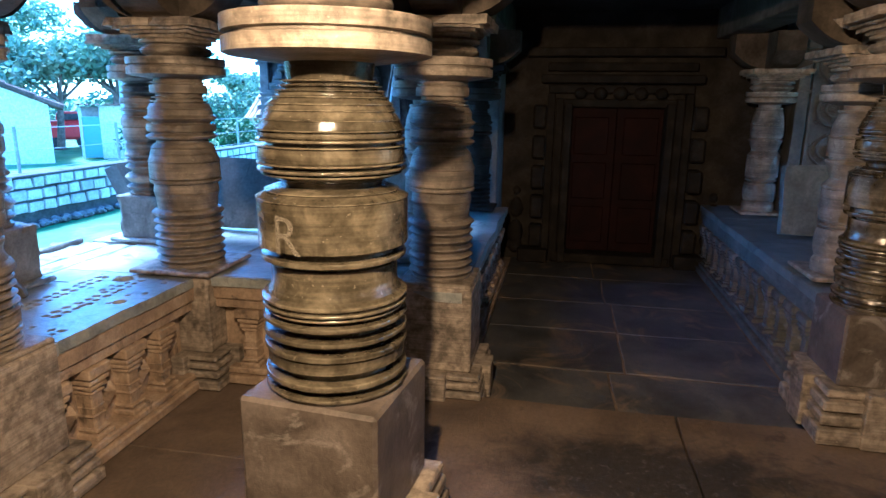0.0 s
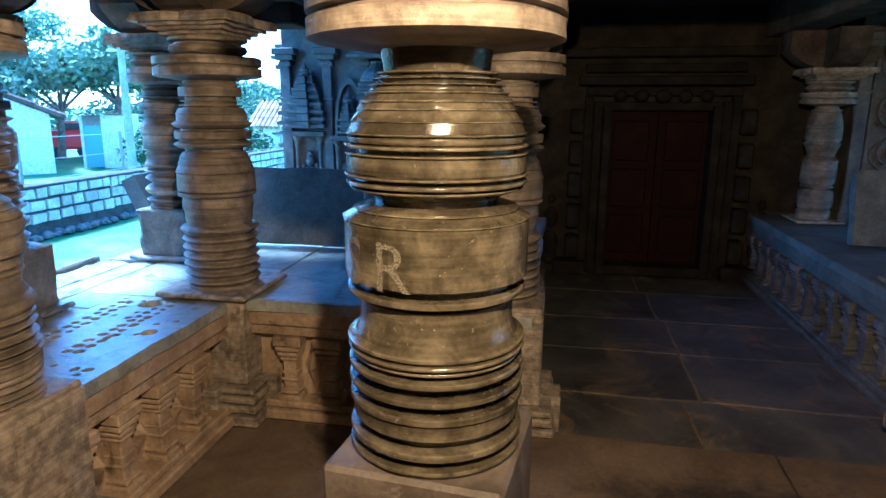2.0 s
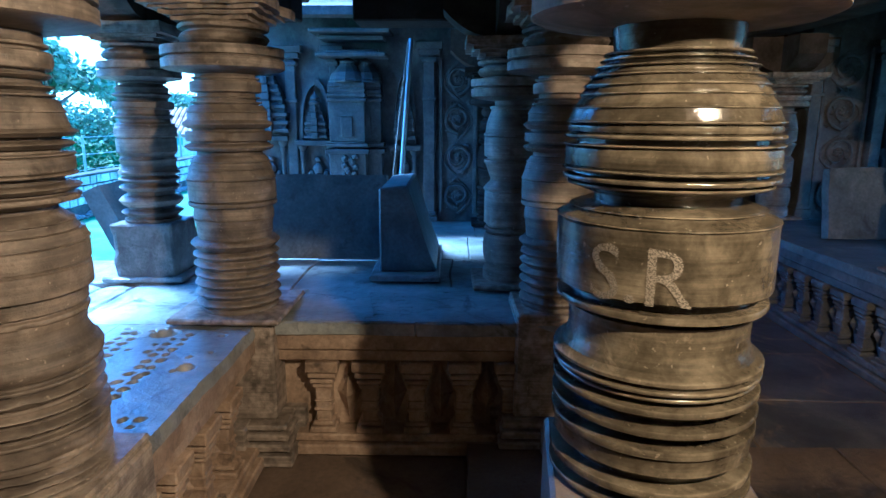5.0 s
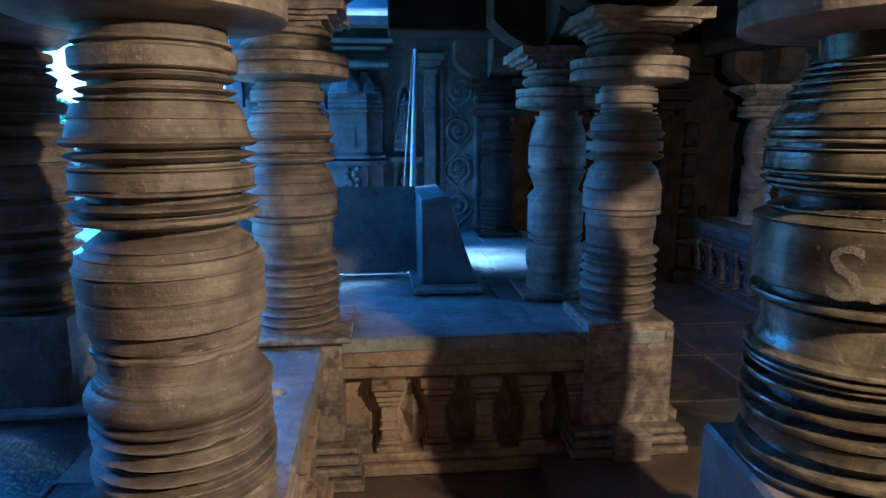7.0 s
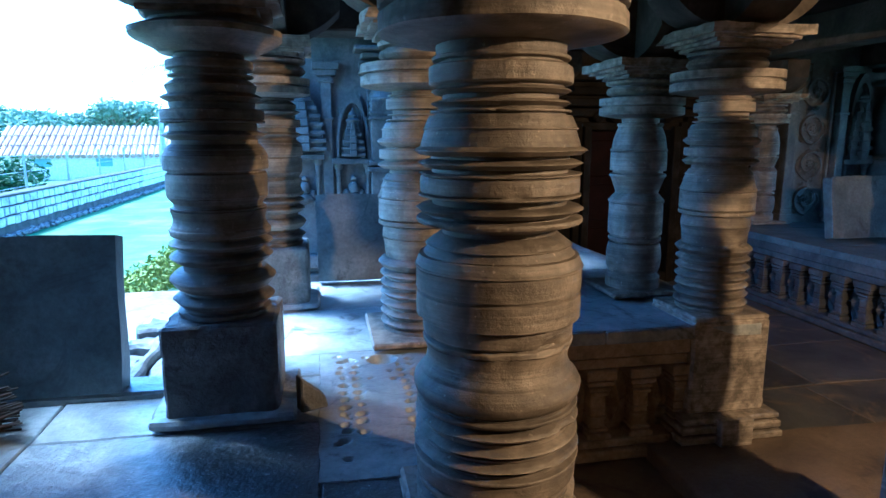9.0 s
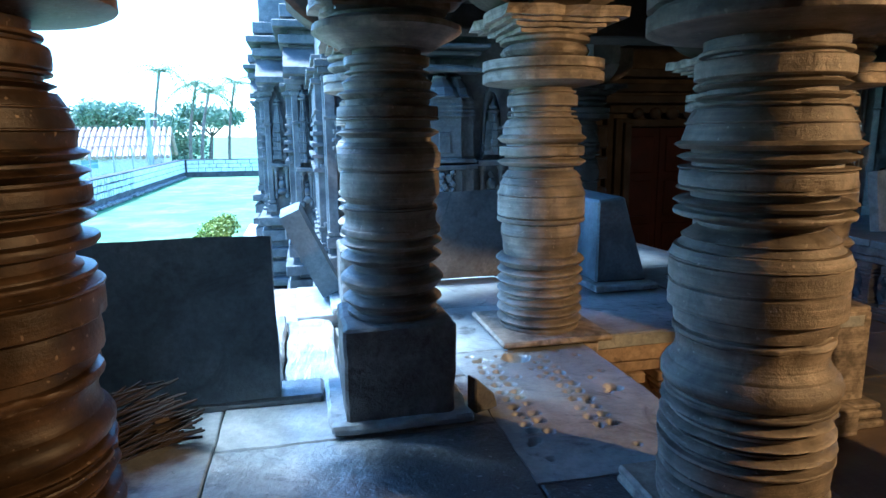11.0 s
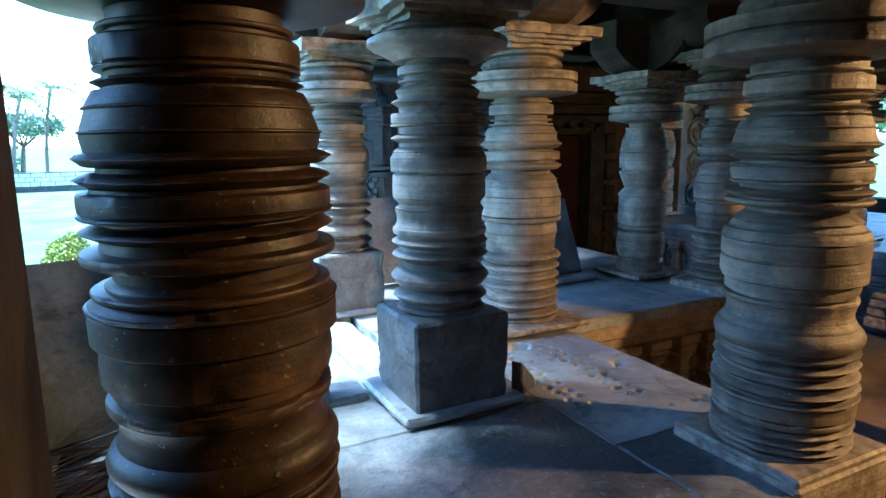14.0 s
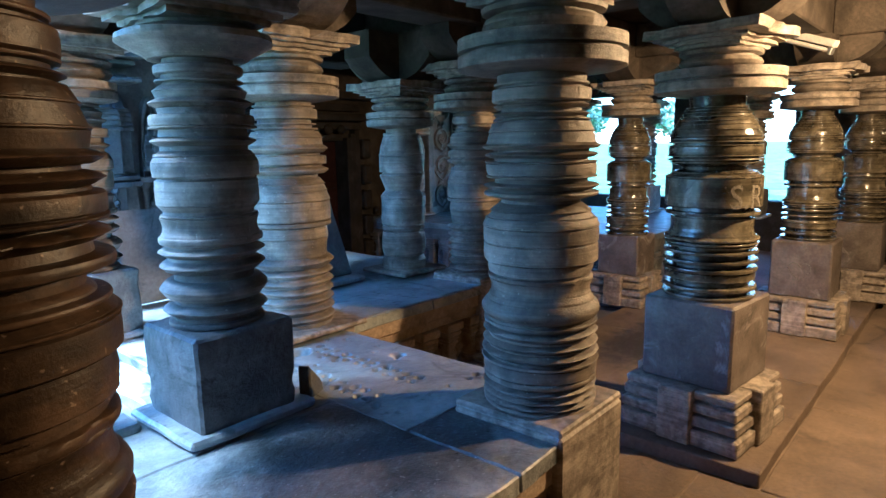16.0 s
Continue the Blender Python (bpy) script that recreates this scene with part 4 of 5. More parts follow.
y = 6.25
wall_pilaster(wall_left, -3.04, y, 0.045, 0.62, 2.22)
small_tower(wall_left, -2.83, y, 0.20, 1.48, 2.04, 7)
niche(wall_left, -2.83, y, 0.12, 0.98, 1.40)
wall_pilaster(wall_left, -2.62, y, 0.045, 0.62, 2.22)
small_tower(wall_left, -2.40, y, 0.105, 1.43, 1.78, 5)
niche(wall_left, -2.40, y, 0.13, 0.98, 1.36, 0.48)
wall_pilaster(wall_left, -2.235, y, 0.03, 0.62, 2.22)
shrine_pilaster(wall_left, -2.04, y, 1.00)
small_tower(wall_left, -1.60, y, 0.10, 1.42, 1.86, 5)
niche(wall_left, -1.60, y, 0.09, 0.98, 1.32, 0.60)
wall_pilaster(wall_left, -1.38, y, 0.05, 0.62, 2.25, 0.08)
scroll_panel(wall_left, -1.12, y, 0.155, 0.74, 2.12)
for x in (-3.15, -3.34):
    wall_pilaster(wall_left, x, 8.01, 0.035, 0.62, 2.2, 0.08)
small_tower(wall_left, -3.25, 8.01, 0.07, 1.3, 2.1, 6)
niche(wall_left, -3.25, 8.01, 0.05, 0.8, 1.2)
for x in (-3.70, -3.43):
    wall_pilaster(wall_left, x, 9.2, 0.035, 0.62, 2.2, 0.08)
small_tower(wall_left, -3.565, 9.2, 0.09, 1.3, 2.1, 6)
niche(wall_left, -3.565, 9.2, 0.07, 0.8, 1.2)
for x in (-4.02, -3.78):
    wall_pilaster(wall_left, x, 12.5, 0.05, 0.62, 2.2, 0.08)
small_tower(wall_left, -3.90, 12.5, 0.09, 1.3, 2.1, 6)



def side_rib(w, x, y, half, z0, z1):
    """A ribbed pilaster with a small stepped tower on a wall that faces -x."""
    bm = bmesh.new()
    add_box(bm, x - 0.06, x + 0.02, y - half, y + half, z0, z1, 0.006)
    for k, (f, e) in enumerate(((0.0, 0.03), (0.09, 0.015), (0.42, 0.035), (0.50, 0.05), (0.56, 0.04), (0.62, 0.03), (0.68, 0.02), (0.74, 0.01), (0.90, 0.03), (0.96, 0.06))):
        z = z0 + f * (z1 - z0)
        add_box(bm, x - 0.06 - e, x + 0.02, y - half - e, y + half + e, z, z + 0.035 + 0.004 * (k % 3), 0.005)
    part("side_pilaster", bm, CARVED, w)


for x, y0, y1, n in ((-3.10, 6.38, 7.8, 5), (-3.38, 8.15, 9.1, 4), (-3.74, 9.4, 12.3, 7)):
    for k in range(n):
        side_rib(wall_left, x, y0 + (y1 - y0) * k / (n - 1), 0.09 if k % 2 else 0.06, 0.62, 2.2)
    for z, e in ((0.58, 0.05), (0.80, 0.03), (1.32, 0.035), (2.24, 0.08)):
        part("string_course", box(x - e, x + 0.01, y0 - 0.1, y1 + 0.1, z, z + 0.04, 0.006), CARVED, wall_left)

wall_right = carved_wall("wall_shrine_2", "carved stone shrine wall with creeper scrolls across the aisle", [(2.10, 4.6, 6.45, 7.39, 2.615)])
y = 6.45
scroll_panel(wall_right, 2.44, y, 0.20, 0.74, 2.25)
wall_pilaster(wall_right, 2.14, y, 0.05, 0.68, 2.3, 0.10)
wall_pilaster(wall_right, 2.74, y, 0.05, 0.68, 2.3, 0.10)
small_tower(wall_right, 2.98, y, 0.14, 1.35, 2.05, 6)
niche(wall_right, 2.98, y, 0.13, 0.9, 1.3, 0.8)
shrine_pilaster(wall_right, 3.40, y, 1.00)
wall_pilaster(wall_right, 3.80, y, 0.05, 0.68, 2.3, 0.10)


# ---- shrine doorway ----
# Unseen backing added so no daylight shows between the door leaves.
setting("wall_behind_door", box(-0.2, 1.4, 7.41, 7.6, -0.3, 2.6), CEILING, "unseen dark backing behind the shrine door against light gaps", "wall")
door = tagged(empty("door_1", pose(0.565, 6.98, 0)), "closed red painted wooden double door in a carved stone frame", "door", kind="structure")
for s in (-1, 1):
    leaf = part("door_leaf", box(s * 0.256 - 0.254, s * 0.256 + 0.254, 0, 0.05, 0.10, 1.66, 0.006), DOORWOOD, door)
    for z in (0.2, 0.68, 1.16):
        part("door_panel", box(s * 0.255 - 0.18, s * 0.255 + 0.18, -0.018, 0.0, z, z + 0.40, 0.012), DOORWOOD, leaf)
    part("door_ring", lathe([(0.035, 0), (0.04, 0.01), (0.035, 0.02)], seg=16, cx=s * 0.06, cy=-0.03), STEEL, leaf)
    bm = bmesh.new()
    for k, e in enumerate((0.0, 0.09, 0.18)):
        add_box(bm, s * (0.51 + e) - 0.04, s * (0.51 + e) + 0.04, -0.12 + 0.03 * k - 0.12, 0.0, 0, 1.70 + 0.05 * k, 0.008)
    for k in range(5):
        add_box(bm, s * 0.80 - 0.07, s * 0.80 + 0.07, -0.24, -0.05, 0.16 + 0.32 * k, 0.40 + 0.32 * k, 0.02)
    add_box(bm, s * 0.82 - 0.16, s * 0.82 + 0.16, -0.30, -0.05, 0, 0.14, 0.01)
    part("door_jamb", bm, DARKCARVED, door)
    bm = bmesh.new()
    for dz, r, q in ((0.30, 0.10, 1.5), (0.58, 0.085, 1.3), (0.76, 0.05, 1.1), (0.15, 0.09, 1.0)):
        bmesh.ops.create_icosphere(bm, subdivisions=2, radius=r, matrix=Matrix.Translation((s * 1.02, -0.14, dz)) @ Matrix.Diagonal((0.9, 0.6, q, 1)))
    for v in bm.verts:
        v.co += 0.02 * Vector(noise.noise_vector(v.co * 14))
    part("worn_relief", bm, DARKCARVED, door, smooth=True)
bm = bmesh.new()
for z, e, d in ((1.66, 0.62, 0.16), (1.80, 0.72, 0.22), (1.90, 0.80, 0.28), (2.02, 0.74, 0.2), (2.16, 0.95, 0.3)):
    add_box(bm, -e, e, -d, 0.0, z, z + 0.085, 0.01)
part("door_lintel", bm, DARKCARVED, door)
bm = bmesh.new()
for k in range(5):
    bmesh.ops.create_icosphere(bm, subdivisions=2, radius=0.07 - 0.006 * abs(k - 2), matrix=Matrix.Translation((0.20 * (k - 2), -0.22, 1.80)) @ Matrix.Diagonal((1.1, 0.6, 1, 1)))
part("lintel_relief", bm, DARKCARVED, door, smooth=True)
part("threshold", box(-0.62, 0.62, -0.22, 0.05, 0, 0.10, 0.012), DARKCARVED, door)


# ---- loose things in the hall ----
def rod(bm, a, b, r0, r1=None, seg=8):
    a, b = Vector(a), Vector(b)
    r1 = r0 if r1 is None else r1
    m = (b - a).to_track_quat("Z", "Y").to_matrix().to_4x4()
    m.translation = (a + b) / 2
    bmesh.ops.create_cone(bm, cap_ends=True, segments=seg, radius1=r0, radius2=r1, depth=(b - a).length, matrix=m)


pole = empty("leaning_pole", pose(-1.68, 4.78, -0.80))
tagged(pole, "pale metal pole leaning against the carved shrine wall", "pole", kind="thing")
bm = bmesh.new()
rod(bm, (0, 0, 0.004), (0.16, 1.10, 3.05), 0.022, 0.020, 12)
part("tube", bm, STEEL, pole, smooth=True)
bm = bmesh.new()
for k in range(14):
    a, b = k / 14, (k + 1) / 14
    rod(bm, (0.16 * a - 0.02 - 0.05 * math.sin(3.1 * a), 1.10 * a - 0.03, 3.0 * a + 0.02), (0.16 * b - 0.02 - 0.05 * math.sin(3.1 * b), 1.10 * b - 0.03, 3.0 * b + 0.02), 0.005, seg=6)
part("cord", bm, CONCRETE, pole, smooth=True)

broom = empty("stick_broom", pose(-3.68, 2.76, SEAT + 0.006, 0, 0, 203))
tagged(broom, "dark heap of dry stick brooms lying against the backrest slab", "broom", kind="thing")
rnd = random.Random(8)
stick = bmesh.new()
bmesh.ops.create_cone(stick, cap_ends=True, segments=5, radius1=0.004, radius2=0.0015, depth=1.0)
twig_mesh = part("twig", stick, TWIG, broom).data
bpy.data.objects.remove(broom.children[0])
for k in range(3):
    for j in range(60):
        w = rnd.gauss(0, 0.55)
        y0 = 0.075 * k + 0.03 * rnd.gauss(0, 1)
        a = Vector((rnd.uniform(0.0, 0.2), y0, 0.012 + 0.15 * rnd.random() ** 1.5))
        b = Vector((rnd.uniform(0.40, 0.80), y0 + 0.17 * w, 0.010 + 0.09 * rnd.random() ** 2))
        ob = new("twig", twig_mesh)
        ob.parent = broom
        ob.matrix_basis = Matrix.Translation((a + b) / 2) @ (b - a).to_track_quat("Z", "Y").to_matrix().to_4x4() @ Matrix.Diagonal((1, 1, (b - a).length, 1))
    bm = bmesh.new()
    rod(bm, (0.10, 0.06 * k, 0.040 + 0.01 * k), (0.14, 0.06 * k, 0.041 + 0.01 * k), 0.035, seg=12)
    part("binding", bm, BARK, broom)

# broken carved stones along the outer edge
rnd = random.Random(4)
for k in range(9):
    yk = 2.98 + 0.125 * k
    st = empty("edge_stone", pose(-3.56 + rnd.uniform(-0.03, 0.03), yk, SEAT - 0.158, 0, 0, rnd.uniform(-8, 8)))
    tagged(st, "broken pale carved stone on the platform's outer ledge", "stone", "broken edge stones", "thing")
    bm = box(-0.075, 0.075, -0.058, 0.058, 0, 0.10 + rnd.uniform(-0.03, 0.04), 0.016)
    bmesh.ops.subdivide_edges(bm, edges=list(bm.edges), cuts=2, use_grid_fill=True)
    for v in bm.verts:
        if v.co.z > 0.02:
            v.co += 0.018 * Vector(noise.noise_vector(v.co * 16 + Vector((k, 0, 0))))
    part("stone", bm, CARVED, st)
setting("ledge_outer", box(-3.75, -3.33, 2.96, 4.6, -0.9, SEAT - 0.158, 0.012), PLATFORM, "worn pale stone ledge outside the platform", "ledge")
setting("step_outer", box(-4.3, -3.755, 3.1, 5.2, -0.9, 0.18, 0.015), PLATFORM, "low worn stone step outside the hall", "step")
chip = empty("loose_stone", pose(-2.76, 2.58, SEAT + 0.006, 0, 0, 24))
tagged(chip, "small broken stone wedge beside the outer pillar's block", "stone", kind="thing")
bm = bmesh.new()
add_prism(bm, [(0, 0), (0.10, 0), (0.085, 0.05), (0.0, 0.13)], Matrix.Identity(4), 0.05)
bmesh.ops.bevel(bm, geom=list(bm.edges), offset=0.006, segments=1, affect="EDGES")
part("stone", bm, ROUGH, chip)


# chalked letters on the polished pillar, and the heart on the block across
def bent_text(name, words, size, owner, radius, z, angle, mat):
    """Letters that lie on a drum of that radius, centred at an angle in degrees."""
    cu = bpy.data.curves.new(name, "FONT")
    cu.body, cu.size, cu.extrude, cu.align_x, cu.resolution_u, cu.offset = words, size, 0.0, "CENTER", 3, 0.0005
    tmp = bpy.data.objects.new(name, cu)
    scene.collection.objects.link(tmp)
    bpy.context.view_layer.update()
    me = bpy.data.meshes.new_from_object(tmp.evaluated_get(bpy.context.evaluated_depsgraph_get()))
    bpy.data.objects.remove(tmp)
    bm = bmesh.new()
    bm.from_mesh(me)
    bmesh.ops.triangulate(bm, faces=bm.faces)
    bmesh.ops.subdivide_edges(bm, edges=[e for e in bm.edges if e.calc_length() > 0.02], cuts=2)
    for v in bm.verts:
        a = radians(angle) + v.co.x / radius
        n = 0.004 * noise.noise((v.co.x * 40, v.co.y * 40, 2))
        v.co = Vector((radius * math.cos(a), radius * math.sin(a), z + v.co.y + n))
    bpy.data.meshes.remove(me)
    return part(name, bm, mat, owner, "faint chalked letters")


bent_text("letters", "S.R", 0.165, PIL_A, 0.2366, 1.262 - DAIS, -113, CHALK)
bm = bmesh.new()
pts = [(0.0050 * 16 * math.sin(a) ** 3, 0.0050 * (13 * math.cos(a) - 5 * math.cos(2 * a) - 2 * math.cos(3 * a) - math.cos(4 * a))) for a in [2 * math.pi * k / 40 for k in range(41)]]
for (xa, za), (xb, zb) in zip(pts, pts[1:]):
    rod(bm, (-0.2165, xa, 0.50 + za), (-0.2165, xb, 0.50 + zb), 0.004, seg=5)
part("heart_mark", bm, CHALK, PIL_J, "pale scratched heart outline")

tube = empty("tube_light", pose(1.21, 1.93, 2.31, 20, 0, -20))
tagged(tube, "white tube light fitting on a bracket under the ceiling", "lamp", kind="thing")
part("fitting", box(-0.03, 0.03, -0.30, 0.30, 0, 0.05, 0.006), LIMEWASH, tube)
bm = bmesh.new()
rod(bm, (0, -0.27, -0.025), (0, 0.27, -0.025), 0.016, seg=12)
part("glass_tube", bm, LIMEWASH, tube, "white glass tube")
for s in (-1, 1):
    part("end_cap", box(-0.022, 0.022, s * 0.28 - 0.012, s * 0.28 + 0.012, -0.05, 0.0, 0.004), STEEL, tube)
part("bracket_arm", box(-0.012, 0.012, -0.02, 0.02, 0.05, 0.17), STEEL, tube)


# ---- yard and distance ----
setting("path", box(-4.75, -3.95, 5.3, 18.0, -0.79, -0.73, 0.01), CONCRETE, "pale concrete path along the temple plinth", "path")


def leaf_cloud(bm, cx, cy, cz, rx, ry, rz, n, size, rnd, shell=0.55):
    for _ in range(n):
        v = Vector((rnd.gauss(0, 1), rnd.gauss(0, 1), rnd.gauss(0, 1)))
        v.normalize()
        k = shell + (1 - shell) * rnd.random()
        lump = 0.80 + 0.35 * noise.noise((v.x * 2.1 + cx, v.y * 2.1 + cy, v.z * 2.1))
        p = Vector((cx + v.x * rx * k * lump, cy + v.y * ry * k * lump, cz + v.z * rz * k * lump))
        a = Vector((rnd.gauss(0, 1), rnd.gauss(0, 1), rnd.gauss(0, 0.6))).normalized() * size * rnd.uniform(0.6, 1.2)
        b = a.cross(Vector((rnd.gauss(0, 1), rnd.gauss(0, 1), rnd.gauss(0, 1)))).normalized() * size * 0.45
        bm.faces.new([bm.verts.new(p - a), bm.verts.new(p + b), bm.verts.new(p + a), bm.verts.new(p - b)])


def tree(x, y, h, seed, spread=1.0, label="leafy green tree beyond the boundary wall"):
    rnd = random.Random(seed)
    t = tagged(empty("tree", pose(x, y, -0.80)), label, "tree", "trees beyond the wall", "thing")
    bm = bmesh.new()
    rod(bm, (0, 0, 0), (0.05 * h, 0, 0.45 * h), 0.035 * h, 0.022 * h, 10)
    tips = []
    for k in range(6):
        a = k * 1.05 + rnd.random()
        tip = Vector((math.cos(a) * 0.24 * h * spread + 0.05 * h, math.sin(a) * 0.24 * h * spread, h * rnd.uniform(0.62, 0.85)))
        rod(bm, (0.05 * h, 0, 0.42 * h), tip, 0.016 * h, 0.006 * h, 7)
        tips.append(tip)
    part("trunk", bm, BARK, t)
    bm = bmesh.new()
    for tip in tips:
        r = 0.20 * h * rnd.uniform(0.8, 1.15)
        leaf_cloud(bm, tip.x, tip.y, tip.z, r * spread, r * spread, r * 0.8, 420, 0.035 * h, rnd, 0.35)
    leaf_cloud(bm, 0.05 * h, 0, 0.72 * h, 0.26 * h * spread, 0.26 * h * spread, 0.22 * h, 700, 0.035 * h, rnd, 0.4)
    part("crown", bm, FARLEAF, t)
    return t


def palm(x, y, h, seed):
    rnd = random.Random(seed)
    t = tagged(empty("palm_tree", pose(x, y, -0.80)), "tall coconut palm with drooping green fronds", "palm tree", "palms beyond the wall", "thing")
    bm = bmesh.new()
    for k in range(8):
        rod(bm, (0.04 * k * k * 0.3, 0, h * k / 8), (0.04 * (k + 1) ** 2 * 0.3, 0, h * (k + 1) / 8), 0.13 - 0.006 * k, 0.13 - 0.006 * (k + 1), 9)
    part("trunk", bm, BARK, t)
    top = Vector((0.04 * 64 * 0.3, 0, h))
    bm = bmesh.new()
    for k in range(15):
        a, up = k * 2.4, rnd.uniform(0.1, 0.9)
        length = rnd.uniform(2.3, 3.2)
        last = top
        for j in range(1, 9):
            f = j / 8
            p = top + Vector((math.cos(a) * length * f, math.sin(a) * length * f, length * (up * f - 1.15 * f * f)))
            rod(bm, last, p, 0.02, 0.015, 4)
            side = (p - last).cross(Vector((0, 0, 1))).normalized()
            for s in (-1, 1):
                for q in (0.0, 0.5):
                    o = last.lerp(p, q)
                    e = o + side * s * 0.45 * (1.1 - f) + Vector((0, 0, -0.20)) + (p - last) * 0.4
                    bm.faces.new([bm.verts.new(o), bm.verts.new(o + (p - last) * 0.25), bm.verts.new(e)])
            last = p
    part("fronds", bm, LEAF, t)


rnd = random.Random(12)
for k in range(9):
    a = radians(-64 + 3.9 * k)
    d = 34 + 5 * rnd.random()
    tree(-1 + d * math.sin(a), d * math.cos(a), rnd.uniform(4.6, 6.4), 40 + k, 1.25)
for k in range(6):
    tree(-27 + 3.3 * k, 52 + rnd.uniform(-2, 2), rnd.uniform(4.2, 5.6), 60 + k, 1.3)
for k in range(4):
    tree(9 + 4.5 * k, 22 - 4 * k + rnd.uniform(-1, 1), rnd.uniform(4.5, 6.5), 80 + k, 1.3, "leafy green tree seen through the far openings")
for x, y, h in ((-12.9, 46, 6.6), (-11.0, 48, 6.0), (-9.8, 45, 5.2), (-8.6, 50, 6.2)):
    palm(x, y, h, round(10 * h))
bushes = tagged(empty("bush", pose(-14.8, 22, -0.8)), "dense green bush behind the boundary wall", "bush", kind="thing")
bm = bmesh.new()
for k in range(6):
    leaf_cloud(bm, rnd.uniform(-1.5, 1.5), rnd.uniform(-4, 4), 0.9, 1.3, 1.6, 1.0, 700, 0.12, rnd, 0.4)
part("foliage", bm, LEAF, bushes)

hedge = tagged(empty("hedge", pose(-5.15, 6.4, -0.80)), "clipped yellow-green hedge along the path", "hedge", kind="thing")
bm = bmesh.new()
rnd = random.Random(31)
for k in range(26):
    leaf_cloud(bm, rnd.uniform(-0.08, 0.08), 0.38 * k, 0.36, 0.34, 0.36, 0.36, 420, 0.045, rnd, 0.6)
part("foliage", bm, HEDGE, hedge)


def gable_house(x, y, turn, w, d, eave_z, ridge_z, label, opening=None, tiles=None):
    h = tagged(empty("house", pose(x, y, -0.80, 0, 0, turn)), label, "house", "houses beyond the wall", "thing")
    bm = bmesh.new()
    add_prism(bm, [(-d / 2, 0), (d / 2, 0), (d / 2, eave_z), (0, ridge_z - 0.08), (-d / 2, eave_z)], Matrix.Translation((-w / 2, 0, 0)) @ Matrix.Rotation(radians(-90), 4, "Z") @ Matrix.Diagonal((-1, 1, 1, 1)), w)
    part("house_body", bm, LIMEWASH, h)
    slope = math.atan2(ridge_z - eave_z, d / 2)
    for s in (-1, 1):
        roof = part("roof", box(-w / 2 - 0.4, w / 2 + 0.4, -0.02, 0.02, 0, 0.02), tiles or TILES, h)
        n = round((w + 0.8) / 0.30)
        length = d / 2 / math.cos(slope) + 0.5
        bm = bmesh.new()
        bmesh.ops.create_cone(bm, cap_ends=True, segments=6, radius1=0.10, radius2=0.13, depth=length / 3 + 0.05)
        first = part("roof_tile", bm, tiles or TILES, roof)
        m = Vector((0, s * math.cos(slope), -math.sin(slope))).to_track_quat("Z", "Y").to_matrix().to_4x4()
        for k in range(n):
            for j in range(3):
                q = length * (j + 0.5) / 3
                ob = first if k == j == 0 else new("roof_tile", first.data)
                ob.parent = roof
                ob.matrix_basis = Matrix.Translation((-w / 2 - 0.4 + (k + 0.5) * (w + 0.8) / n, s * q * math.cos(slope), ridge_z - q * math.sin(slope) + 0.04 + 0.02 * (3 - j))) @ m
    for u in (opening or ()):
        win = part("window", box(u - 0.4, u + 0.4, -d / 2 - 0.03, -d / 2 + 0.02, 0.7, eave_z - 0.3), BLUEDOOR, h)
        part("window_frame", box(u - 0.46, u + 0.46, -d / 2 - 0.06, -d / 2 - 0.031, eave_z - 0.3, eave_z - 0.22), LIMEWASH, win)
    return h


gable_house(-15.4, 40.5, 6, 8.6, 5.0, 1.45, 2.75, "low white house with a pale clay tile roof", (-2.4, 0.6), PALETILES)
gable_house(-22.46, 21.2, -45, 5.0, 4.4, 2.25, 3.2, "whitewashed house with an overhanging clay tile roof")
shed = tagged(empty("shed", pose(-18.85, 24.1, -0.80, 0, 0, 38)), "small whitewashed shed with a grey-blue door", "shed", kind="thing")
bm = box(-0.42, 1.25, -0.8, 0.8, 0, 2.16)
bmesh.ops.bevel(bm, geom=[e for e in bm.edges if all(v.co.x > 1 for v in e.verts)], offset=0.35, segments=6, affect="EDGES")
part("shed_body", bm, LIMEWASH, shed, smooth=True)
part("door", box(-1.14, -0.50, -0.78, -0.73, 0.05, 1.72, 0.01), BLUEDOOR, shed)
part("back_wall", box(-1.2, -0.43, 0.6, 0.78, 0, 2.1), LIMEWASH, shed)
for u in (-1.21, -0.46):
    part("door_post", box(u - 0.05, u + 0.05, -0.82, -0.70, 0, 2.14, 0.01), LIMEWASH, shed)
bm = bmesh.new()
outline = [(-1.42 + 0.05 * k, 2.19 + 0.025 * math.sin(1.6 * k)) for k in range(37)]
add_prism(bm, outline + [(x, z + 0.02) for x, z in reversed(outline)], Matrix.Translation((0, -1.1, 0)), 2.0)
part("corrugated_roof", bm, TILES, shed)
cart = tagged(empty("parked_van", pose(-24.1, 27.5, -0.80, 0, 0, 42)), "small red parked vehicle beside the shed", "vehicle", kind="thing")
body = part("body", box(-0.9, 0.9, -0.7, 0.7, 0.45, 1.35, 0.12), REDPAINT, cart)
part("cabin", box(-0.5, 0.6, -0.62, 0.62, 1.34, 1.8, 0.10, 0.85), REDPAINT, cart)
part("windscreen", box(-0.42, 0.52, -0.65, -0.60, 1.40, 1.70, 0.02), MORTAR, cart)
for u in (-0.6, 0.6):
    for s in (-1, 1):
        bm = bmesh.new()
        rod(bm, (u, s * 0.70, 0.30), (u, s * 0.56, 0.30), 0.30, seg=18)
        part("wheel", bm, MORTAR, cart)
woods = tagged(empty("woodland", pose(-36, 38, -0.80)), "band of green woodland behind the houses, paled for haze", "woodland", kind="stuff")
bm = bmesh.new()
rnd = random.Random(77)
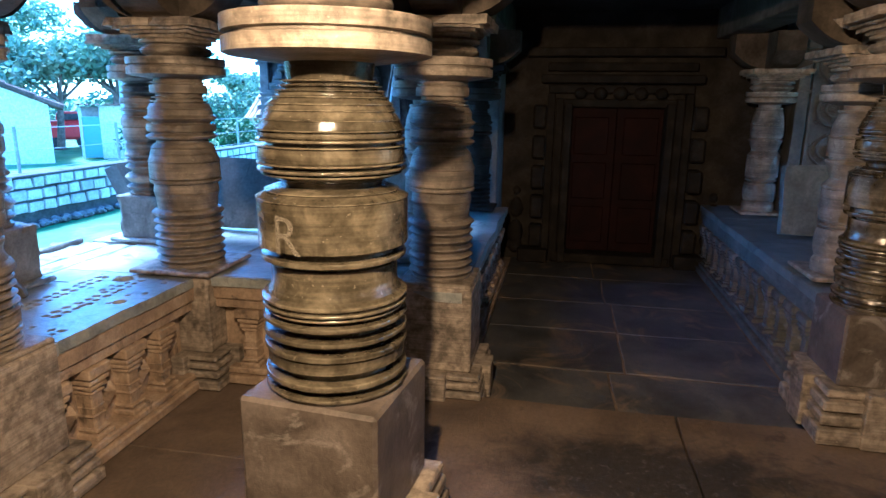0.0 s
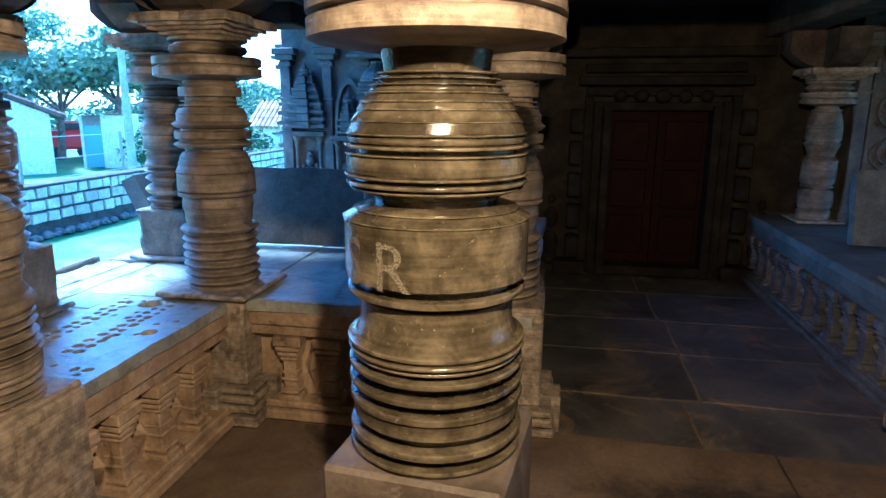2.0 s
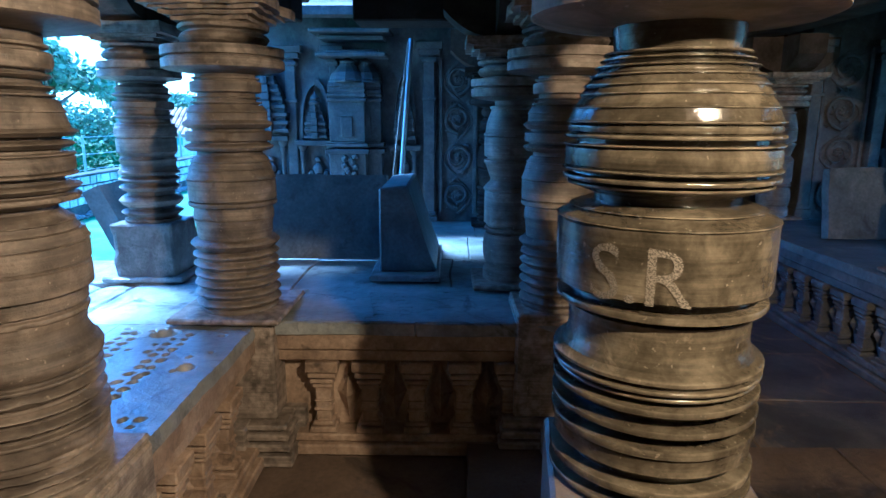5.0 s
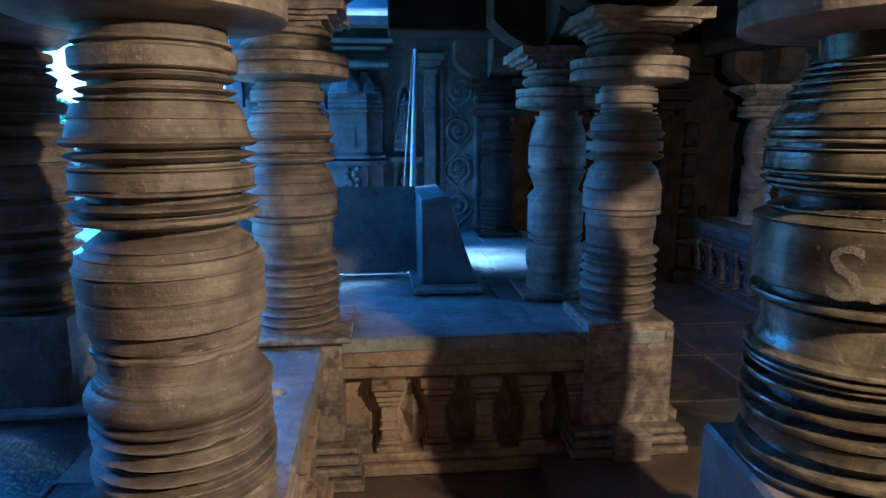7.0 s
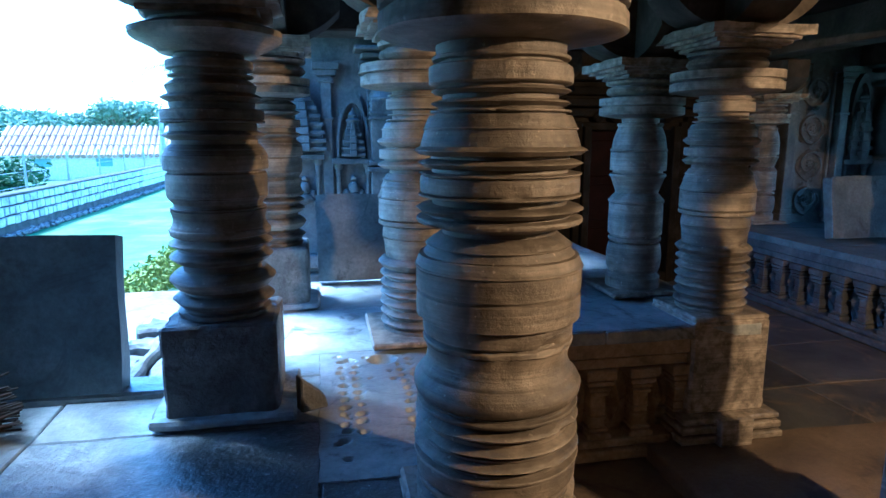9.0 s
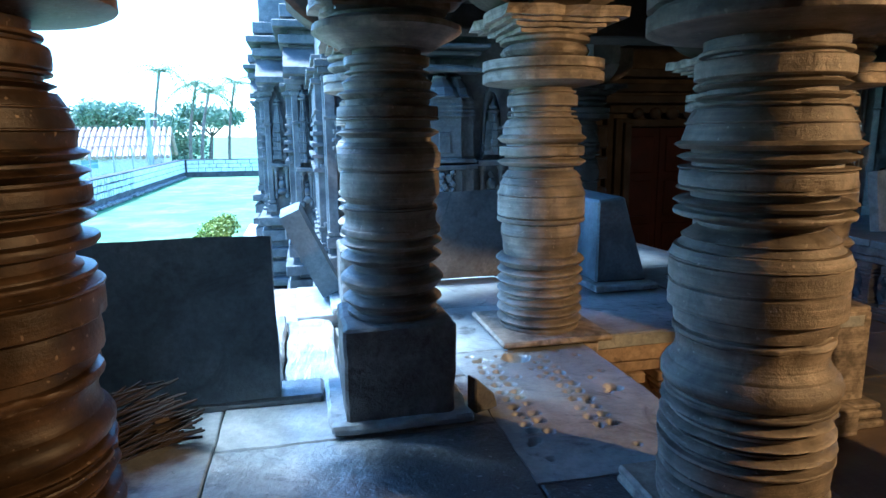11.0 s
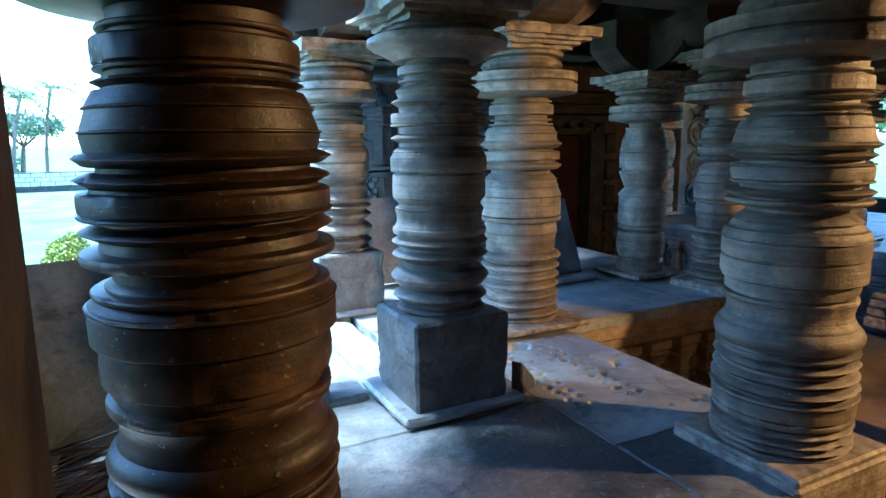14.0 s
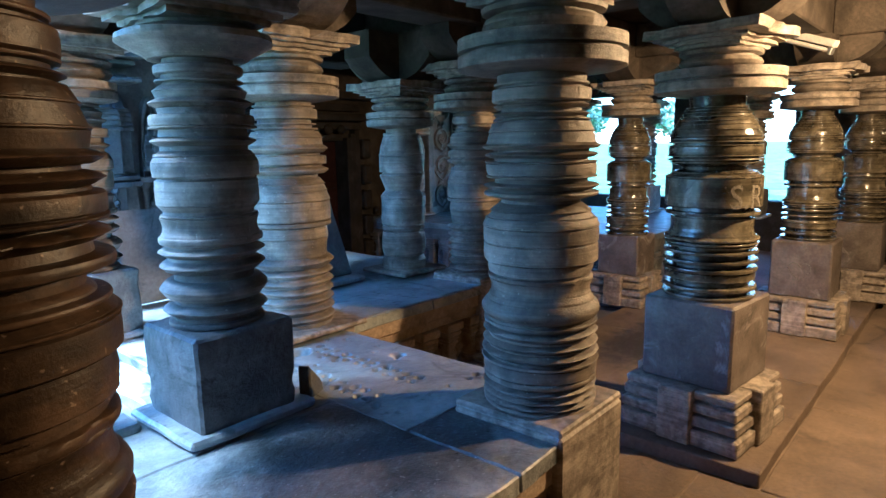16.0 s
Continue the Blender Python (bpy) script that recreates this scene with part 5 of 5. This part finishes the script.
for k in range(44):
    u = k / 43
    high = 8.0 if u < 0.5 else 3.2
    leaf_cloud(bm, -10 + 34 * u + rnd.uniform(-1, 1), -8 + 28 * u + rnd.uniform(-2, 2), rnd.uniform(1.0, high), 2.6, 2.6, rnd.uniform(1.4, 2.2), 700, 0.22, rnd, 0.35)
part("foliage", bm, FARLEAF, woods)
for x, y, h in ((-14.72, 19.45, 4.6), (-11.2, 37.0, 3.6)):
    p = tagged(empty("utility_pole", pose(x, y, -0.80)), "pale concrete utility pole beyond the wall", "pole", "utility poles", "thing")
    bm = bmesh.new()
    rod(bm, (0, 0, 0), (0, 0, h), 0.16, 0.11, 10)
    part("post", bm, CONCRETE, p)
    part("cross_arm", box(-0.5, 0.5, -0.04, 0.04, h - 0.35, h - 0.27, 0.01), STEEL, p)
fence = tagged(empty("wire_fence", pose(-10.9, 8, -0.80)), "thin grey post and wire fence behind the wall", "fence", kind="thing")
for k in range(11):
    bm = bmesh.new()
    rod(bm, (0, 3.0 * k, 0), (0, 3.0 * k, 1.9), 0.035, seg=8)
    part("post", bm, CONCRETE, fence)
for z in (1.0, 1.4, 1.85):
    bm = bmesh.new()
    rod(bm, (0, 0, z), (0, 30, z), 0.008, seg=5)
    part("wire", bm, STEEL, fence)

# boundary wall of coursed rubble
bwall = tagged(empty("boundary_wall", pose(-10.2, -4, -0.80)), "low wall of pale coursed rubble with dark joints", "wall", kind="structure")
part("core", box(-0.16, 0.16, 0, 44, 0, 0.98), MORTAR, bwall)
part("far_core", box(0.17, 22, 43.7, 44, 0, 0.98), MORTAR, bwall)
part("coping", box(-0.20, 0.20, 0, 44, 0.98, 1.03, 0.01), MORTAR, bwall)
part("coping", box(0.205, 22, 43.6, 44, 0.98, 1.03, 0.01), MORTAR, bwall)
rnd = random.Random(17)
shapes = []
for k in range(8):
    bm = box(0, 0.06, -0.5, 0.5, -0.5, 0.5, 0.045)
    for v in bm.verts:
        v.co.y += 0.14 * noise.noise((k, v.co.y * 3, v.co.z * 3)) * 1.0
        v.co.z += 0.13 * noise.noise((k + 9, v.co.y * 3, v.co.z * 3))
    me = bpy.data.meshes.new("stone")
    bmesh.ops.recalc_face_normals(bm, faces=bm.faces)
    bm.to_mesh(me)
    bm.free()
    me.materials.append(WALLSTONE)
    shapes.append(me)
rest = bmesh.new()
for c in range(3):
    yy = 0.2 * c
    while yy < 43.6:
        wid = rnd.uniform(0.19, 0.44)
        if 9.5 < yy < 32:
            ob = new("stone", shapes[rnd.randrange(8)])
            ob.parent = bwall
            ob.location = (0.145, yy + wid / 2, 0.30 + 0.235 * c + 0.11)
            ob.scale = (1, wid - 0.045, 0.195 * rnd.uniform(0.86, 1.04))
        else:
            add_box(rest, 0.15, 0.20, yy + 0.02, yy + wid - 0.02, 0.30 + 0.235 * c + 0.01, 0.30 + 0.235 * c + 0.215)
        yy += wid
    xx = 0.3
    while xx < 21.6:
        wid = rnd.uniform(0.32, 0.72)
        add_box(rest, xx + 0.02, xx + wid - 0.02, 43.64, 43.70, 0.30 + 0.235 * c + 0.01, 0.30 + 0.235 * c + 0.215)
        xx += wid
tagged(part("stones", rest, WALLSTONE, bwall), kind="stuff")
bm = bmesh.new()
for k in range(900):
    s = rnd.uniform(0.04, 0.11)
    bmesh.ops.create_icosphere(bm, subdivisions=1, radius=s, matrix=Matrix.Translation((0.16 + rnd.uniform(0, 0.18), rnd.uniform(3, 43), s * 0.7)) @ Matrix.Diagonal((1, 1.3, 0.8, 1)))
tagged(part("rubble_foot", bm, ROUGH, bwall), kind="stuff")


# ---- paving pieces ----
def paving(deck, name, x0, x1, y0, y1, z0, z1, cols, rows_, mat, seed=3, gap=0.0025):
    """Stone slabs with open joints, each a piece of its own."""
    rnd = random.Random(seed + round(10 * x0) + 7 * round(10 * y0))
    ys = [y0 + (y1 - y0) * (k + (rnd.uniform(-0.12, 0.12) if 0 < k < rows_ else 0)) / rows_ for k in range(rows_ + 1)]
    for a, b in zip(ys, ys[1:]):
        xs = [x0 + (x1 - x0) * (k + (rnd.uniform(-0.18, 0.18) if 0 < k < cols else 0)) / cols for k in range(cols + 1)]
        for c, d in zip(xs, xs[1:]):
            drop = rnd.uniform(0, 0.005)
            bm = box(c + gap, d - gap, a + gap, b - gap, z0, z1 - drop, 0.005)
            bmesh.ops.subdivide_edges(bm, edges=[e for e in bm.edges if e.calc_length() > 0.15], cuts=9, use_grid_fill=True)
            for v in bm.verts:
                p = v.co.copy()
                v.co.x += 0.016 * noise.noise(p * 2.2) + 0.005 * noise.noise(p * 13)
                v.co.y += 0.016 * noise.noise(p * 2.2 + Vector((9, 0, 0))) + 0.005 * noise.noise(p * 13 + Vector((9, 0, 0)))
                if v.co.z > z1 - 0.02:
                    v.co.z -= 0.004 + 0.004 * noise.noise(p * 3.5)
            part(name, bm, mat, deck)


for row in PAVE:
    paving(*row)
paved = tagged(empty("floor_paving", Matrix.Identity(4)), "large worn brown stone floor slabs with dark stains", "floor", kind="structure")
paving(paved, "floor_slab", -4.95, -1.10, -3.2, 1.72, -0.05, 0.0, 4, 5, FLOOR)
paving(paved, "floor_slab", -2.08, -1.10, 1.72, 3.25, -0.05, 0.0, 1, 2, FLOOR)
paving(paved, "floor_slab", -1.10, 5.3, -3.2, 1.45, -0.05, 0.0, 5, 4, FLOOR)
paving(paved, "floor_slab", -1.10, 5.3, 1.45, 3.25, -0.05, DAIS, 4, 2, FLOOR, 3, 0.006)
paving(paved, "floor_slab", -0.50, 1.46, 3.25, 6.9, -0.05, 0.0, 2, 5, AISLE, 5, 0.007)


def pitted_slab(deck, x0, x1, y0, y1, pits, mat, step=0.0065):
    """A seat slab whose top is worn and drilled with small cups: (x, y, radius, depth)."""
    nx, ny = round((x1 - x0) / step), round((y1 - y0) / step)
    xs, ys = np.linspace(x0, x1, nx + 1), np.linspace(y0, y1, ny + 1)
    gx, gy = np.meshgrid(xs, ys, indexing="ij")
    gz = np.full_like(gx, SEAT - 0.005)
    for px, py, r, d in pits:
        r, d = 1.2 * r, 1.8 * d
        q = ((gx - px) ** 2 + (gy - py) ** 2) / r ** 2
        gz = np.where(q < 1.0, np.minimum(gz, SEAT - 0.005 - d * np.sqrt(np.clip(1.0 - q, 0, 1))), gz)
    edge = (gx == x0) | (gx == x1) | (gy == y0) | (gy == y1)
    gz = np.where(edge, SEAT - 0.06, gz)
    verts = np.stack([gx, gy, gz], -1).reshape(-1, 3)
    for v in verts:
        p = Vector((v[0], v[1], SEAT))
        v[0] += 0.016 * noise.noise(p * 2.2) + 0.005 * noise.noise(p * 13)
        v[1] += 0.016 * noise.noise(p * 2.2 + Vector((9, 0, 0))) + 0.005 * noise.noise(p * 13 + Vector((9, 0, 0)))
        v[2] -= 0.003 * noise.noise(p * 3.5)
    i, j = np.meshgrid(np.arange(nx), np.arange(ny), indexing="ij")
    a = (i * (ny + 1) + j).reshape(-1)
    quads = np.stack([a, a + ny + 1, a + ny + 2, a + 1], -1)
    me = bpy.data.meshes.new("drilled_slab")
    me.from_pydata(verts.tolist(), [], quads.tolist())
    me.materials.append(mat)
    me.polygons.foreach_set("use_smooth", [True] * len(me.polygons))
    me.set_sharp_from_angle(angle=radians(70))
    ob = new("drilled_slab", me)
    ob.parent = deck


rnd = random.Random(6)
pits = []
for a in range(4):
    for b in range(11):
        pits.append((-2.62 + 0.055 * a + (0.12 if a > 1 else 0) + rnd.uniform(-0.008, 0.008), 2.44 + 0.064 * b + rnd.uniform(-0.01, 0.01), rnd.uniform(0.011, 0.017), 0.018))
for b in range(26):
    pits.append((rnd.uniform(-2.66, -2.14), rnd.uniform(2.2, 3.15), rnd.uniform(0.008, 0.015), 0.012))
pits += [(-2.45, 3.08, 0.05, 0.03), (-2.2, 2.7, 0.03, 0.02)]
pitted_slab([p for p in PAVE if p[0].name == "platform_top_3"][0][0], -2.711, -2.08, 2.149, 3.20, pits, PLATFORM)
pits = []
for a in range(2):
    for b in range(7):
        pits.append((-1.52 + 0.13 * a - 0.012 * b + rnd.uniform(-0.006, 0.006), 3.36 + 0.062 * b, 0.019, 0.015))
for b in range(22):
    pits.append((rnd.uniform(-1.95, -0.92), rnd.uniform(3.3, 3.85), rnd.uniform(0.008, 0.016), 0.008))
pitted_slab([p for p in PAVE if p[0].name == "platform_top_4"][0][0], -1.98, -0.90, 3.26, 3.90, pits, PLATFORM)
